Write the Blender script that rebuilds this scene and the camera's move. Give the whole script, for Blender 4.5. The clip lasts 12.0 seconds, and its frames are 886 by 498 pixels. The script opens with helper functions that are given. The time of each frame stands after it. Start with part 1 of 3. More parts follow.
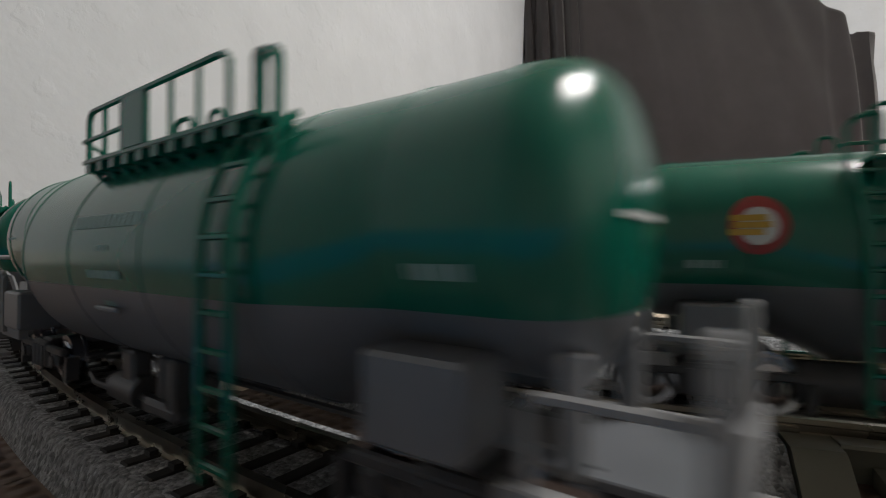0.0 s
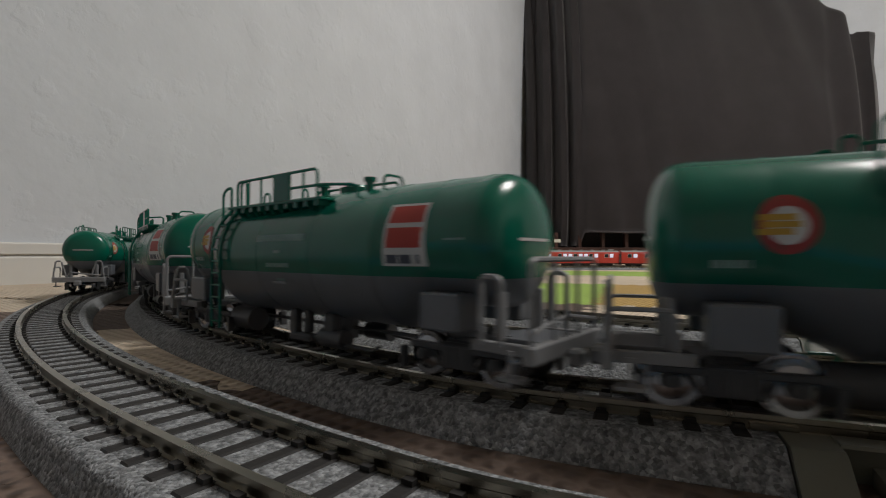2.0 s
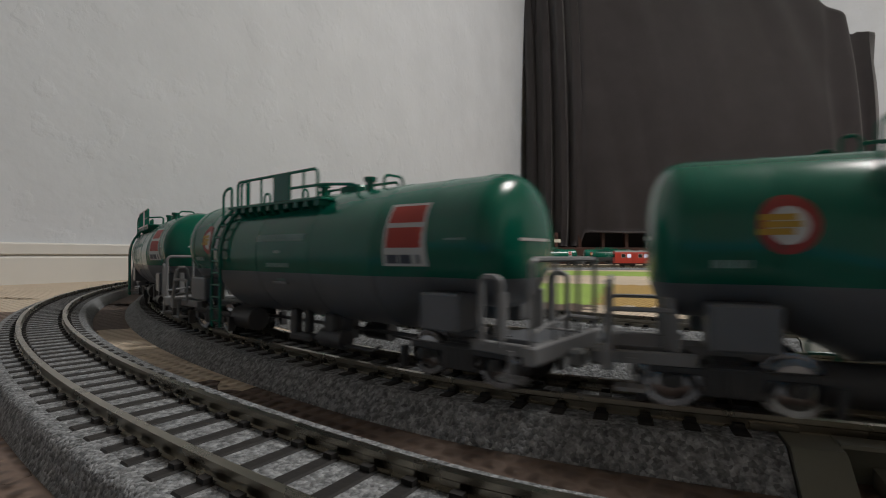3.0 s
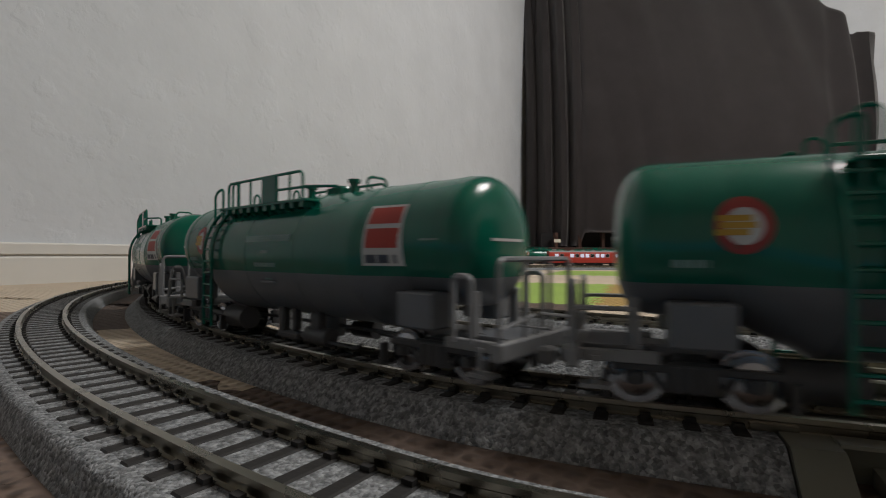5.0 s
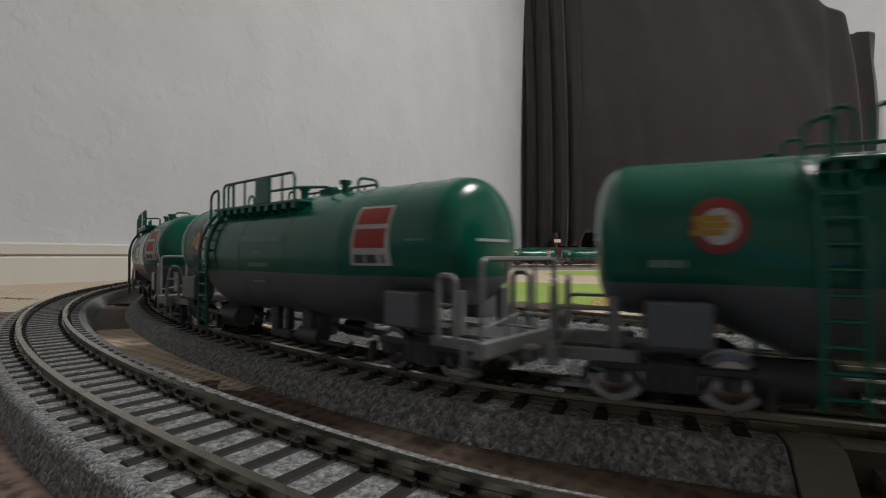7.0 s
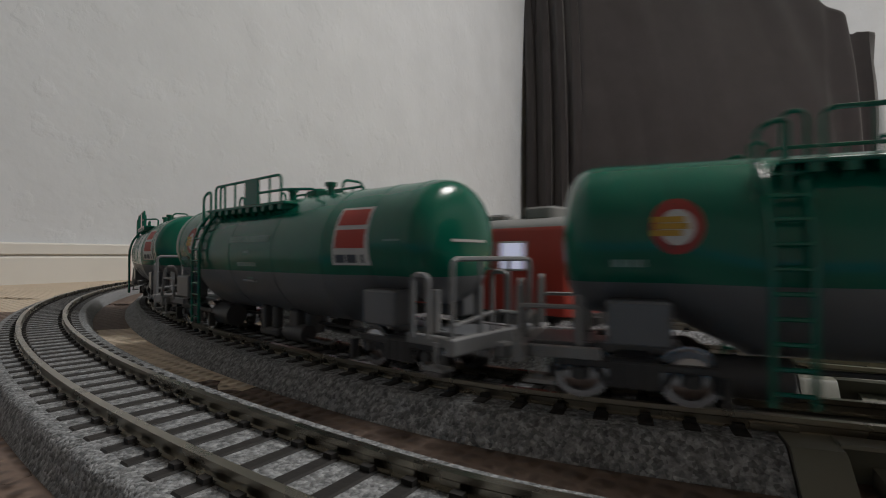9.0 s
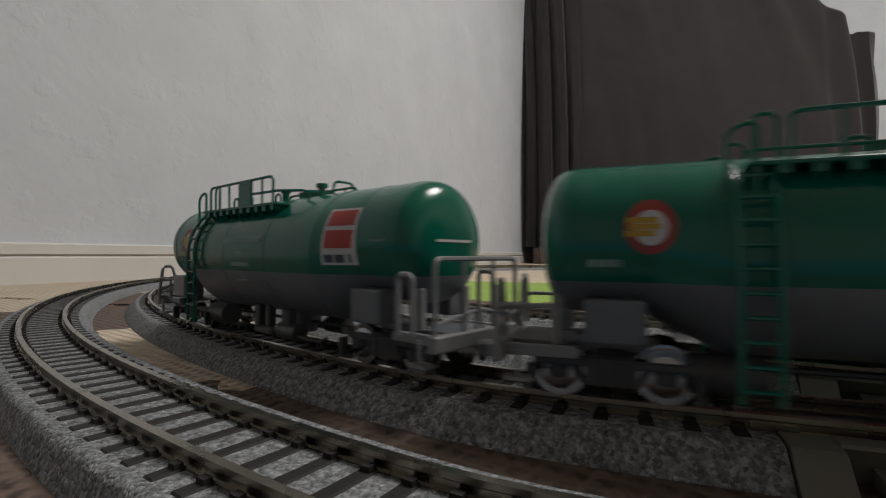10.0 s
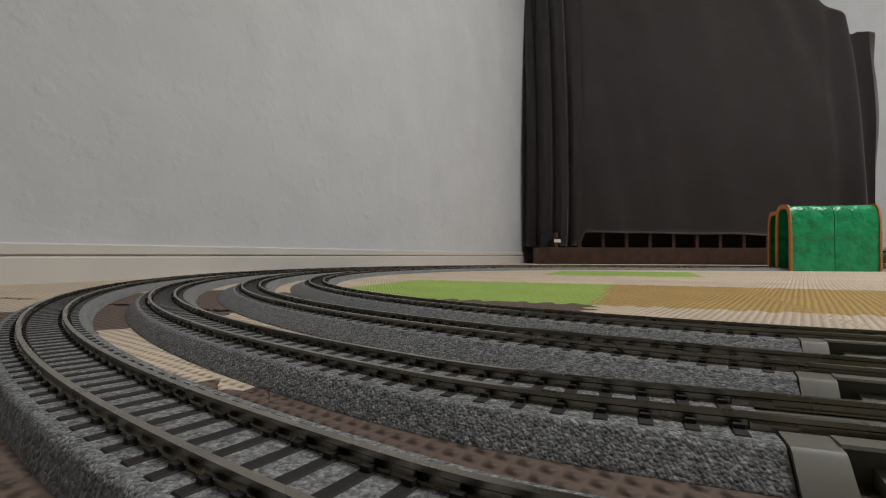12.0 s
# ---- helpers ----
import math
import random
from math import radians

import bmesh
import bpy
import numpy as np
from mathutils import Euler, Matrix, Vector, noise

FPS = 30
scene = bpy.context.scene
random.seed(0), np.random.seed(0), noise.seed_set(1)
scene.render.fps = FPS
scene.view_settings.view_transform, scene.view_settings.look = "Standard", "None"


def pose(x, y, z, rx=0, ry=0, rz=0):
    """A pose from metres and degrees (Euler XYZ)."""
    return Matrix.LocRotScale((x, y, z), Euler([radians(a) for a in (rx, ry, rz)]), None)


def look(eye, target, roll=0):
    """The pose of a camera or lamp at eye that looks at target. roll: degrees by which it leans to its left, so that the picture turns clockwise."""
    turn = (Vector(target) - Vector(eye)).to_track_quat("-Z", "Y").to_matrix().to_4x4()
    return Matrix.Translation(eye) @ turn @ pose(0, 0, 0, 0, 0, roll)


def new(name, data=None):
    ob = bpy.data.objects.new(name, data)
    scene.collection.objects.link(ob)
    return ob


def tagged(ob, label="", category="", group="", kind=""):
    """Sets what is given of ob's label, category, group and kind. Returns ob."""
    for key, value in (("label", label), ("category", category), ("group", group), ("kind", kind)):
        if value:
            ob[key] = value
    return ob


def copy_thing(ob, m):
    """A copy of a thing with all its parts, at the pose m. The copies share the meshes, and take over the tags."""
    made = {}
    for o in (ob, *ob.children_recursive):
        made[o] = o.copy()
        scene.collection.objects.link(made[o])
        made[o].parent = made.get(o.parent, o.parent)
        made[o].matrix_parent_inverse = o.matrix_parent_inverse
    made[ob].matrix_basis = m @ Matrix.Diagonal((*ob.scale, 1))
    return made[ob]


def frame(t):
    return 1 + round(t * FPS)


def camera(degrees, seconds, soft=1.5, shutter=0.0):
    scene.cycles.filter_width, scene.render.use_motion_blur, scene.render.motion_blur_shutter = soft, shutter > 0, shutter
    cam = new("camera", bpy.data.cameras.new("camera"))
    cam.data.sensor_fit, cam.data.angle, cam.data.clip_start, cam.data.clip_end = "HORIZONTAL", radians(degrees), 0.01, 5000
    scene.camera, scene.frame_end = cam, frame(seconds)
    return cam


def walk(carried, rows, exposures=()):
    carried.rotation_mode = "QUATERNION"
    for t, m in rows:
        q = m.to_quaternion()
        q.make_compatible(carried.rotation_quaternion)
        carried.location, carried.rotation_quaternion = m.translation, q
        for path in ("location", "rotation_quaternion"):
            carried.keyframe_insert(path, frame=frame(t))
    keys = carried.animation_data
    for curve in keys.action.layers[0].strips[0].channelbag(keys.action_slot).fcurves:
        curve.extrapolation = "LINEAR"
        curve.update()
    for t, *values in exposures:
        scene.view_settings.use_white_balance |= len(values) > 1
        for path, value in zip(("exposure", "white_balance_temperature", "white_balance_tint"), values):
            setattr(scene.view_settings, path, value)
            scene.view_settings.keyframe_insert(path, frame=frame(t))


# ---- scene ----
# ---------------- camera ----------------
EYE_H = 0.0400
cam = camera(85.38, 12.0, soft=1.1, shutter=0.3)
EYE = look((0, 0, EYE_H), (0, 1, EYE_H + 0.01322), 0.125)
walk(cam, [(0.0, EYE), (12.0, EYE)], exposures=[(0.0, 0.4), (0.5, 0.3), (1.2, 0.1), (3.0, 0.0), (11.0, 0.0), (11.6, -0.15), (12.0, -0.15)])

# ---------------- light ----------------
world = bpy.data.worlds.new("room_dark")
scene.world = world
world.use_nodes = True
world.node_tree.nodes["Background"].inputs[0].default_value = (1.0, 0.95, 0.9, 1)
world.node_tree.nodes["Background"].inputs[1].default_value = 0.01


def area_lamp(name, eye, target, size, watts, colour):
    d = bpy.data.lights.new(name, "AREA")
    d.shape, d.size, d.energy, d.color = "DISK", size, watts, colour
    ob = new(name, d)
    ob.matrix_world = look(eye, target)
    return ob


area_lamp("ceiling_lamp_light", (1.55, 0.42, 2.30), (1.55, 0.42, 0), 1.0, 52.0, (0.98, 0.975, 0.96))

# ---------------- materials ----------------


def mat(name, colour, rough=0.6, metal=0.0, noise_scale=0.0, amount=0.0, bump=0.0, bump_scale=0.0, bump_dist=0.0005, spec=0.5, second=None, per_object=0.0):
    m = bpy.data.materials.new(name)
    m.use_nodes = True
    nt = m.node_tree
    b = nt.nodes["Principled BSDF"]
    b.inputs["Base Color"].default_value = (*colour, 1)
    b.inputs["Roughness"].default_value = rough
    b.inputs["Metallic"].default_value = metal
    b.inputs["Specular IOR Level"].default_value = spec
    co = nt.nodes.new("ShaderNodeTexCoord")
    if noise_scale:
        n = nt.nodes.new("ShaderNodeTexNoise")
        n.inputs["Scale"].default_value = noise_scale
        n.inputs["Detail"].default_value = 6
        n.inputs["Roughness"].default_value = 0.6
        nt.links.new(co.outputs["Object"], n.inputs["Vector"])
        r = nt.nodes.new("ShaderNodeValToRGB")
        r.color_ramp.elements[0].position, r.color_ramp.elements[1].position = 0.3, 0.7
        lo = second if second else tuple(c * (1 - amount) for c in colour)
        hi = colour if second else tuple(min(1, c * (1 + amount)) for c in colour)
        r.color_ramp.elements[0].color, r.color_ramp.elements[1].color = (*lo, 1), (*hi, 1)
        nt.links.new(n.outputs["Fac"], r.inputs["Fac"])
        out = r.outputs["Color"]
        if per_object:
            oi = nt.nodes.new("ShaderNodeObjectInfo")
            hs = nt.nodes.new("ShaderNodeHueSaturation")
            mr = nt.nodes.new("ShaderNodeMapRange")
            mr.inputs["To Min"].default_value, mr.inputs["To Max"].default_value = 1 - per_object, 1 + per_object
            nt.links.new(oi.outputs["Random"], mr.inputs["Value"])
            nt.links.new(mr.outputs["Result"], hs.inputs["Value"])
            nt.links.new(out, hs.inputs["Color"])
            out = hs.outputs["Color"]
        nt.links.new(out, b.inputs["Base Color"])
        mr2 = nt.nodes.new("ShaderNodeMapRange")
        mr2.inputs["To Min"].default_value, mr2.inputs["To Max"].default_value = max(0.03, rough - 0.08), min(1, rough + 0.08)
        nt.links.new(n.outputs["Fac"], mr2.inputs["Value"])
        nt.links.new(mr2.outputs["Result"], b.inputs["Roughness"])
    if bump:
        n2 = nt.nodes.new("ShaderNodeTexNoise")
        n2.inputs["Scale"].default_value = bump_scale
        n2.inputs["Detail"].default_value = 4
        nt.links.new(co.outputs["Object"], n2.inputs["Vector"])
        bp = nt.nodes.new("ShaderNodeBump")
        bp.inputs["Strength"].default_value, bp.inputs["Distance"].default_value = bump, bump_dist
        nt.links.new(n2.outputs["Fac"], bp.inputs["Height"])
        nt.links.new(bp.outputs["Normal"], b.inputs["Normal"])
    return m


def glow(name, colour, strength):
    m = bpy.data.materials.new(name)
    m.use_nodes = True
    b = m.node_tree.nodes["Principled BSDF"]
    b.inputs["Base Color"].default_value = (*colour, 1)
    b.inputs["Emission Color"].default_value = (*colour, 1)
    b.inputs["Emission Strength"].default_value = strength
    return m


def mat_foam(name, colour):
    """Foam play mat: woven dimple relief on matt EVA."""
    m = mat(name, colour, 0.75, noise_scale=9, amount=0.10, spec=0.35, per_object=0.05)
    nt = m.node_tree
    b = nt.nodes["Principled BSDF"]
    co = nt.nodes.new("ShaderNodeTexCoord")
    turn = nt.nodes.new("ShaderNodeMapping")
    turn.inputs["Rotation"].default_value = (0, 0, math.radians(15))
    nt.links.new(co.outputs["Object"], turn.inputs["Vector"])
    waves = []
    for way in ("X", "Y"):
        w = nt.nodes.new("ShaderNodeTexWave")
        w.bands_direction = way
        w.inputs["Scale"].default_value = 66
        w.inputs["Distortion"].default_value = 0.4
        w.inputs["Detail"].default_value = 1
        nt.links.new(turn.outputs["Vector"], w.inputs["Vector"])
        waves.append(w)
    mx = nt.nodes.new("ShaderNodeMath")
    mx.operation = "MULTIPLY"
    nt.links.new(waves[0].outputs["Fac"], mx.inputs[0])
    nt.links.new(waves[1].outputs["Fac"], mx.inputs[1])
    bp = nt.nodes.new("ShaderNodeBump")
    bp.inputs["Strength"].default_value, bp.inputs["Distance"].default_value = 1.0, 0.0018
    nt.links.new(mx.outputs[0], bp.inputs["Height"])
    nt.links.new(bp.outputs["Normal"], b.inputs["Normal"])
    return m


def mat_wallpaper():
    m = mat("wallpaper", (0.60, 0.62, 0.65), 0.85, noise_scale=7, amount=0.05, spec=0.25)
    nt = m.node_tree
    b = nt.nodes["Principled BSDF"]
    co = nt.nodes.new("ShaderNodeTexCoord")
    n1 = nt.nodes.new("ShaderNodeTexNoise")
    n1.inputs["Scale"].default_value, n1.inputs["Detail"].default_value = 60, 5
    v = nt.nodes.new("ShaderNodeTexNoise")
    v.inputs["Scale"].default_value, v.inputs["Detail"].default_value = 22, 8
    r = nt.nodes.new("ShaderNodeValToRGB")
    r.color_ramp.elements[0].position, r.color_ramp.elements[1].position = 0.56, 0.66
    nt.links.new(co.outputs["Object"], n1.inputs["Vector"])
    nt.links.new(co.outputs["Object"], v.inputs["Vector"])
    nt.links.new(v.outputs["Fac"], r.inputs["Fac"])
    ad = nt.nodes.new("ShaderNodeMath")
    ad.operation = "MULTIPLY_ADD"
    nt.links.new(r.outputs["Color"], ad.inputs[0])
    ad.inputs[1].default_value = 0.9
    nt.links.new(n1.outputs["Fac"], ad.inputs[2])
    bp = nt.nodes.new("ShaderNodeBump")
    bp.inputs["Strength"].default_value, bp.inputs["Distance"].default_value = 0.45, 0.0016
    nt.links.new(ad.outputs[0], bp.inputs["Height"])
    nt.links.new(bp.outputs["Normal"], b.inputs["Normal"])
    return m


M = dict(
    green=mat("green_paint", (0.003, 0.118, 0.075), 0.21, noise_scale=90, amount=0.06),
    grey=mat("dark_grey_paint", (0.135, 0.142, 0.155), 0.36, noise_scale=80, amount=0.10),
    frame=mat("light_grey_plastic", (0.23, 0.23, 0.235), 0.45, noise_scale=150, amount=0.12),
    bogie=mat("bogie_grey_plastic", (0.055, 0.055, 0.058), 0.45, noise_scale=200, amount=0.15),
    metal=mat("wheel_metal", (0.38, 0.38, 0.40), 0.16, metal=1.0, noise_scale=200, amount=0.2),
    red=mat("placard_red", (0.42, 0.045, 0.030), 0.5, noise_scale=200, amount=0.08),
    white=mat("print_white", (0.58, 0.58, 0.56), 0.5, noise_scale=200, amount=0.05),
    print_grey=mat("print_grey", (0.20, 0.32, 0.29), 0.5, noise_scale=200, amount=0.1),
    print_dark=mat("print_dark", (0.06, 0.07, 0.09), 0.5, noise_scale=200, amount=0.1),
    ring=mat("emblem_red", (0.30, 0.035, 0.028), 0.5, noise_scale=200, amount=0.05),
    yellow=mat("emblem_yellow", (0.50, 0.29, 0.035), 0.5, noise_scale=200, amount=0.05),
    bed=mat("ballast_grey", (0.31, 0.318, 0.325), 0.85, noise_scale=620, second=(0.10, 0.104, 0.108), bump=0.8, bump_scale=750, bump_dist=0.0007),
    sleeper=mat("sleeper_brown", (0.013, 0.011, 0.010), 0.75, noise_scale=350, amount=0.35, bump=0.3, bump_scale=500, per_object=0.1),
    rail=mat("nickel_rail", (0.31, 0.285, 0.235), 0.28, metal=1.0, noise_scale=60, amount=0.15),
    olive=mat("olive_plastic", (0.155, 0.155, 0.125), 0.42, noise_scale=60, amount=0.06, bump=0.08, bump_scale=900, bump_dist=0.0002),
    road=mat("crossing_plate", (0.12, 0.12, 0.10), 0.45, noise_scale=80, amount=0.08),
    beige=mat_foam("foam_beige", (0.62, 0.51, 0.39)),
    brown=mat_foam("foam_brown", (0.135, 0.095, 0.075)),
    lime=mat_foam("foam_lime", (0.33, 0.47, 0.10)),
    gold=mat_foam("foam_gold", (0.46, 0.30, 0.10)),
    blue=mat_foam("foam_blue", (0.03, 0.26, 0.52)),
    wall=mat_wallpaper(),
    skirt=mat("skirting_white", (0.66, 0.64, 0.60), 0.45, noise_scale=12, amount=0.04, bump=0.1, bump_scale=60),
    cloth=mat("dark_cloth", (0.070, 0.062, 0.064), 0.9, noise_scale=10, amount=0.10, bump=0.6, bump_scale=700, bump_dist=0.0006, spec=0.15),
    wood=mat("dark_wood", (0.050, 0.022, 0.016), 0.4, noise_scale=30, amount=0.4, bump=0.15, bump_scale=120),
    # near-black colour that carries the shade behind the cabinet slats
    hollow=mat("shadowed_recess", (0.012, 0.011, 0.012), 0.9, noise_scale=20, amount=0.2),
    tunnel=mat("tunnel_green_plastic", (0.010, 0.27, 0.105), 0.28, noise_scale=30, amount=0.25, bump=0.8, bump_scale=34, bump_dist=0.010),
    brick=mat("portal_orange_plastic", (0.50, 0.19, 0.05), 0.5, noise_scale=90, amount=0.15),
    carred=mat("railcar_red", (0.46, 0.045, 0.03), 0.42, noise_scale=60, amount=0.06),
    roof=mat("railcar_roof_grey", (0.22, 0.22, 0.215), 0.6, noise_scale=60, amount=0.08),
    black=mat("underframe_black", (0.02, 0.02, 0.021), 0.6, noise_scale=100, amount=0.2),
    plain=mat("plain_dim_wall", (0.50, 0.48, 0.46), 0.85, noise_scale=6, amount=0.05),
    ceil=mat("ceiling_white", (0.72, 0.70, 0.67), 0.9, noise_scale=5, amount=0.03),
    sub=mat("subfloor_wood", (0.25, 0.17, 0.10), 0.6, noise_scale=8, amount=0.2),
    tag=mat("cloth_tag", (0.75, 0.72, 0.60), 0.8, noise_scale=50, amount=0.08),
    lit=glow("lit_window", (0.70, 0.72, 0.95), 0.45),
    lampglow=glow("lamp_glow", (1.0, 0.93, 0.84), 3.0),
    glass=mat("dark_window", (0.03, 0.035, 0.04), 0.08, noise_scale=40, amount=0.2),
)



def ballast_grain(m):
    """Rounded stone grains over the fine speckle."""
    nt = m.node_tree
    b = nt.nodes["Principled BSDF"]
    co = nt.nodes.new("ShaderNodeTexCoord")
    ramp = [n for n in nt.nodes if n.type == "VALTORGB"][0]
    ramp.color_ramp.elements[0].position, ramp.color_ramp.elements[1].position = 0.34, 0.68
    v = nt.nodes.new("ShaderNodeTexVoronoi")
    v.inputs["Scale"].default_value = 1250
    nt.links.new(co.outputs["Object"], v.inputs["Vector"])
    hs = nt.nodes.new("ShaderNodeHueSaturation")
    sep = nt.nodes.new("ShaderNodeSeparateColor")
    mr = nt.nodes.new("ShaderNodeMapRange")
    mr.inputs["To Min"].default_value, mr.inputs["To Max"].default_value = 0.55, 1.4
    nt.links.new(v.outputs["Color"], sep.inputs["Color"])
    nt.links.new(sep.outputs[0], mr.inputs["Value"])
    nt.links.new(mr.outputs["Result"], hs.inputs["Value"])
    nt.links.new(ramp.outputs["Color"], hs.inputs["Color"])
    nt.links.new(hs.outputs["Color"], b.inputs["Base Color"])
    old = [n for n in nt.nodes if n.type == "BUMP"][0]
    bp = nt.nodes.new("ShaderNodeBump")
    bp.invert = True
    bp.inputs["Strength"].default_value, bp.inputs["Distance"].default_value = 0.6, 0.0006
    nt.links.new(v.outputs["Distance"], bp.inputs["Height"])
    nt.links.new(old.outputs["Normal"], bp.inputs["Normal"])
    nt.links.new(bp.outputs["Normal"], b.inputs["Normal"])


ballast_grain(M["bed"])
M["cloth"].node_tree.nodes["Principled BSDF"].inputs["Sheen Weight"].default_value = 0.4

# ---------------- mesh helpers (bmesh in millimetres) ----------------
MM = 0.001


def mesh_from(bm, name, mats, smooth=0.0):
    bmesh.ops.scale(bm, vec=(MM, MM, MM), verts=bm.verts)
    bmesh.ops.recalc_face_normals(bm, faces=bm.faces)
    me = bpy.data.meshes.new(name)
    if smooth:
        for f in bm.faces:
            f.smooth = True
        for e in bm.edges:
            if len(e.link_faces) == 2 and e.calc_face_angle(0) > smooth:
                e.smooth = False
    bm.to_mesh(me)
    bm.free()
    for m in (mats if isinstance(mats, (list, tuple)) else [mats]):
        me.materials.append(m)
    return me


def part(name, bm, material, parent=None, label="", smooth=0.6):
    ob = new(name, mesh_from(bm, name, material, smooth))
    if parent:
        ob.parent = parent
    if label:
        tagged(ob, label)
    return ob


def share(name, me, parent, m):
    ob = new(name, me)
    ob.parent = parent
    ob.matrix_basis = m
    return ob


def thing(name, label, category, group="", kind=""):
    return tagged(new(name), label, category, group, kind)


def box(bm, x0, x1, y0, y1, z0, z1, bevel=0.0, mi=0):
    r = bmesh.ops.create_cube(bm, size=1.0)
    vs = r["verts"]
    for v in vs:
        v.co = Vector(((x0 + x1) / 2 + v.co.x * (x1 - x0), (y0 + y1) / 2 + v.co.y * (y1 - y0), (z0 + z1) / 2 + v.co.z * (z1 - z0)))
    fs = {f for v in vs for f in v.link_faces}
    for f in fs:
        f.material_index = mi
    if bevel:
        es = {e for v in vs for e in v.link_edges}
        bmesh.ops.bevel(bm, geom=list(es), offset=bevel, segments=1, affect="EDGES", profile=0.5)
    return bm


def cyl(bm, a, b, r, n=10, r2=None, mi=0):
    a, b = Vector(a), Vector(b)
    d = b - a
    m = Matrix.Translation((a + b) / 2) @ d.to_track_quat("Z", "Y").to_matrix().to_4x4()
    res = bmesh.ops.create_cone(bm, cap_ends=True, segments=n, radius1=r, radius2=r if r2 is None else r2, depth=d.length, matrix=m)
    for f in {f for v in res["verts"] for f in v.link_faces}:
        f.material_index = mi
    return bm


def tube(bm, pts, r, n=6):
    """A round rod through points."""
    pts = [Vector(p) for p in pts]
    rings = []
    up = Vector((0.31, 0.52, 0.79))
    for i, p in enumerate(pts):
        d = (pts[min(i + 1, len(pts) - 1)] - pts[max(i - 1, 0)]).normalized()
        a = d.cross(up).normalized()
        b = d.cross(a)
        rings.append([bm.verts.new(p + r * (math.cos(t) * a + math.sin(t) * b)) for t in [2 * math.pi * k / n for k in range(n)]])
    for r0, r1 in zip(rings, rings[1:]):
        for k in range(n):
            bm.faces.new((r0[k], r0[(k + 1) % n], r1[(k + 1) % n], r1[k]))
    bm.faces.new(rings[0][::-1])
    bm.faces.new(rings[-1])
    return bm


def arch(a, b, h, along, n=4, rad=2.0):
    """Points of a hoop with rounded corners from foot a to foot b, rising h."""
    a, b = Vector(a), Vector(b)
    d = (b - a).normalized()
    up = Vector((0, 0, 1))
    pts = [a]
    for k in range(n + 1):
        t = math.pi / 2 * k / n
        pts.append(a + up * (h - rad) + d * rad * (1 - math.cos(t)) + up * rad * math.sin(t))
    for k in range(n + 1):
        t = math.pi / 2 * (1 - k / n)
        pts.append(b + up * (h - rad) - d * rad * (1 - math.cos(t)) + up * rad * math.sin(t))
    pts.append(b)
    return pts


# ---------------- the line of the tracks (millimetres) ----------------
CX, CY, TURN = 442.03, 746.24, -0.1306
RAD = {1: 817.03, 2: 757.86, 3: 687.38, 4: 617.35}
RAIL_TOP = 9.6
EASE = {1: (373.0, 142.0, -0.4), 2: (384.7, 212.0, -0.36), 3: (-5000.0, 300.0, 0.0), 4: (-5000.0, 300.0, 0.0)}


def line(k, s):
    """Point and heading at s along track k. s grows from the near straight round the bend to the far straight."""
    if s < EASE[k][0]:
        s0, rb, he = EASE[k]
        x, y, h = line(k, s0)
        h = (h + 2 * math.pi) % (2 * math.pi) - math.pi
        d = s0 - s
        a = min(d / rb, max(0.0, he - h))
        x, y = x + rb * (math.sin(h + a) - math.sin(h)), y - rb * (math.cos(h + a) - math.cos(h))
        d -= a * rb
        return x + d * math.cos(h + a), y + d * math.sin(h + a), h + a - math.pi
    r = RAD[k]
    tx, ty = math.cos(TURN), math.sin(TURN)
    nx, ny = math.sin(TURN), -math.cos(TURN)
    if s < 0:
        return CX + nx * r - s * tx, CY + ny * r - s * ty, TURN + math.pi
    a = s / r
    if a < math.pi:
        g = -math.pi / 2 + TURN - a
        return CX + r * math.cos(g), CY + r * math.sin(g), g - math.pi / 2
    t = s - math.pi * r
    return CX - nx * r + t * tx, CY - ny * r + t * ty, TURN


def sweep(bm, k, s0, s1, step, prof, closed=True):
    """prof: (offset to the outside, height) points; swept along track k."""
    n = max(2, int(abs(s1 - s0) / step) + 1)
    rings = []
    for i in range(n + 1):
        s = s0 + (s1 - s0) * i / n
        x, y, h = line(k, s)
        ox, oy = -math.sin(h) * -1, math.cos(h) * -1
        ox, oy = -ox, -oy
        rings.append([bm.verts.new((x + o * ox, y + o * oy, z)) for o, z in prof])
    m = len(prof)
    for r0, r1 in zip(rings, rings[1:]):
        for j in range(m if closed else m - 1):
            bm.faces.new((r0[j], r0[(j + 1) % m], r1[(j + 1) % m], r1[j]))
    if closed:
        bm.faces.new(rings[0][::-1])
        bm.faces.new(rings[-1])
    return bm

# ---------------- the room ----------------
WALL_P, WALL_A = (-575.0, 623.0), math.radians(62.5)


def wall_pt(t, off):
    return WALL_P[0] + t * math.cos(WALL_A) - off * math.sin(WALL_A), WALL_P[1] + t * math.sin(WALL_A) + off * math.cos(WALL_A)


def slab(bm, pts, z0, z1):
    lo = [bm.verts.new((x, y, z0)) for x, y in pts]
    hi = [bm.verts.new((x, y, z1)) for x, y in pts]
    bm.faces.new(lo[::-1])
    bm.faces.new(hi)
    n = len(pts)
    for i in range(n):
        bm.faces.new((lo[i], lo[(i + 1) % n], hi[(i + 1) % n], hi[i]))
    return bm


def wall_between(name, a, b, thick, h, material, label):
    ax, ay = a
    bx, by = b
    d = Vector((bx - ax, by - ay, 0)).normalized()
    nx, ny = -d.y * thick, d.x * thick
    bm = slab(bmesh.new(), [(ax, ay), (bx, by), (bx + nx, by + ny), (ax + nx, ay + ny)], -12, h)
    return tagged(part(name, bm, material, None, smooth=0), label, "wall", kind="structure")


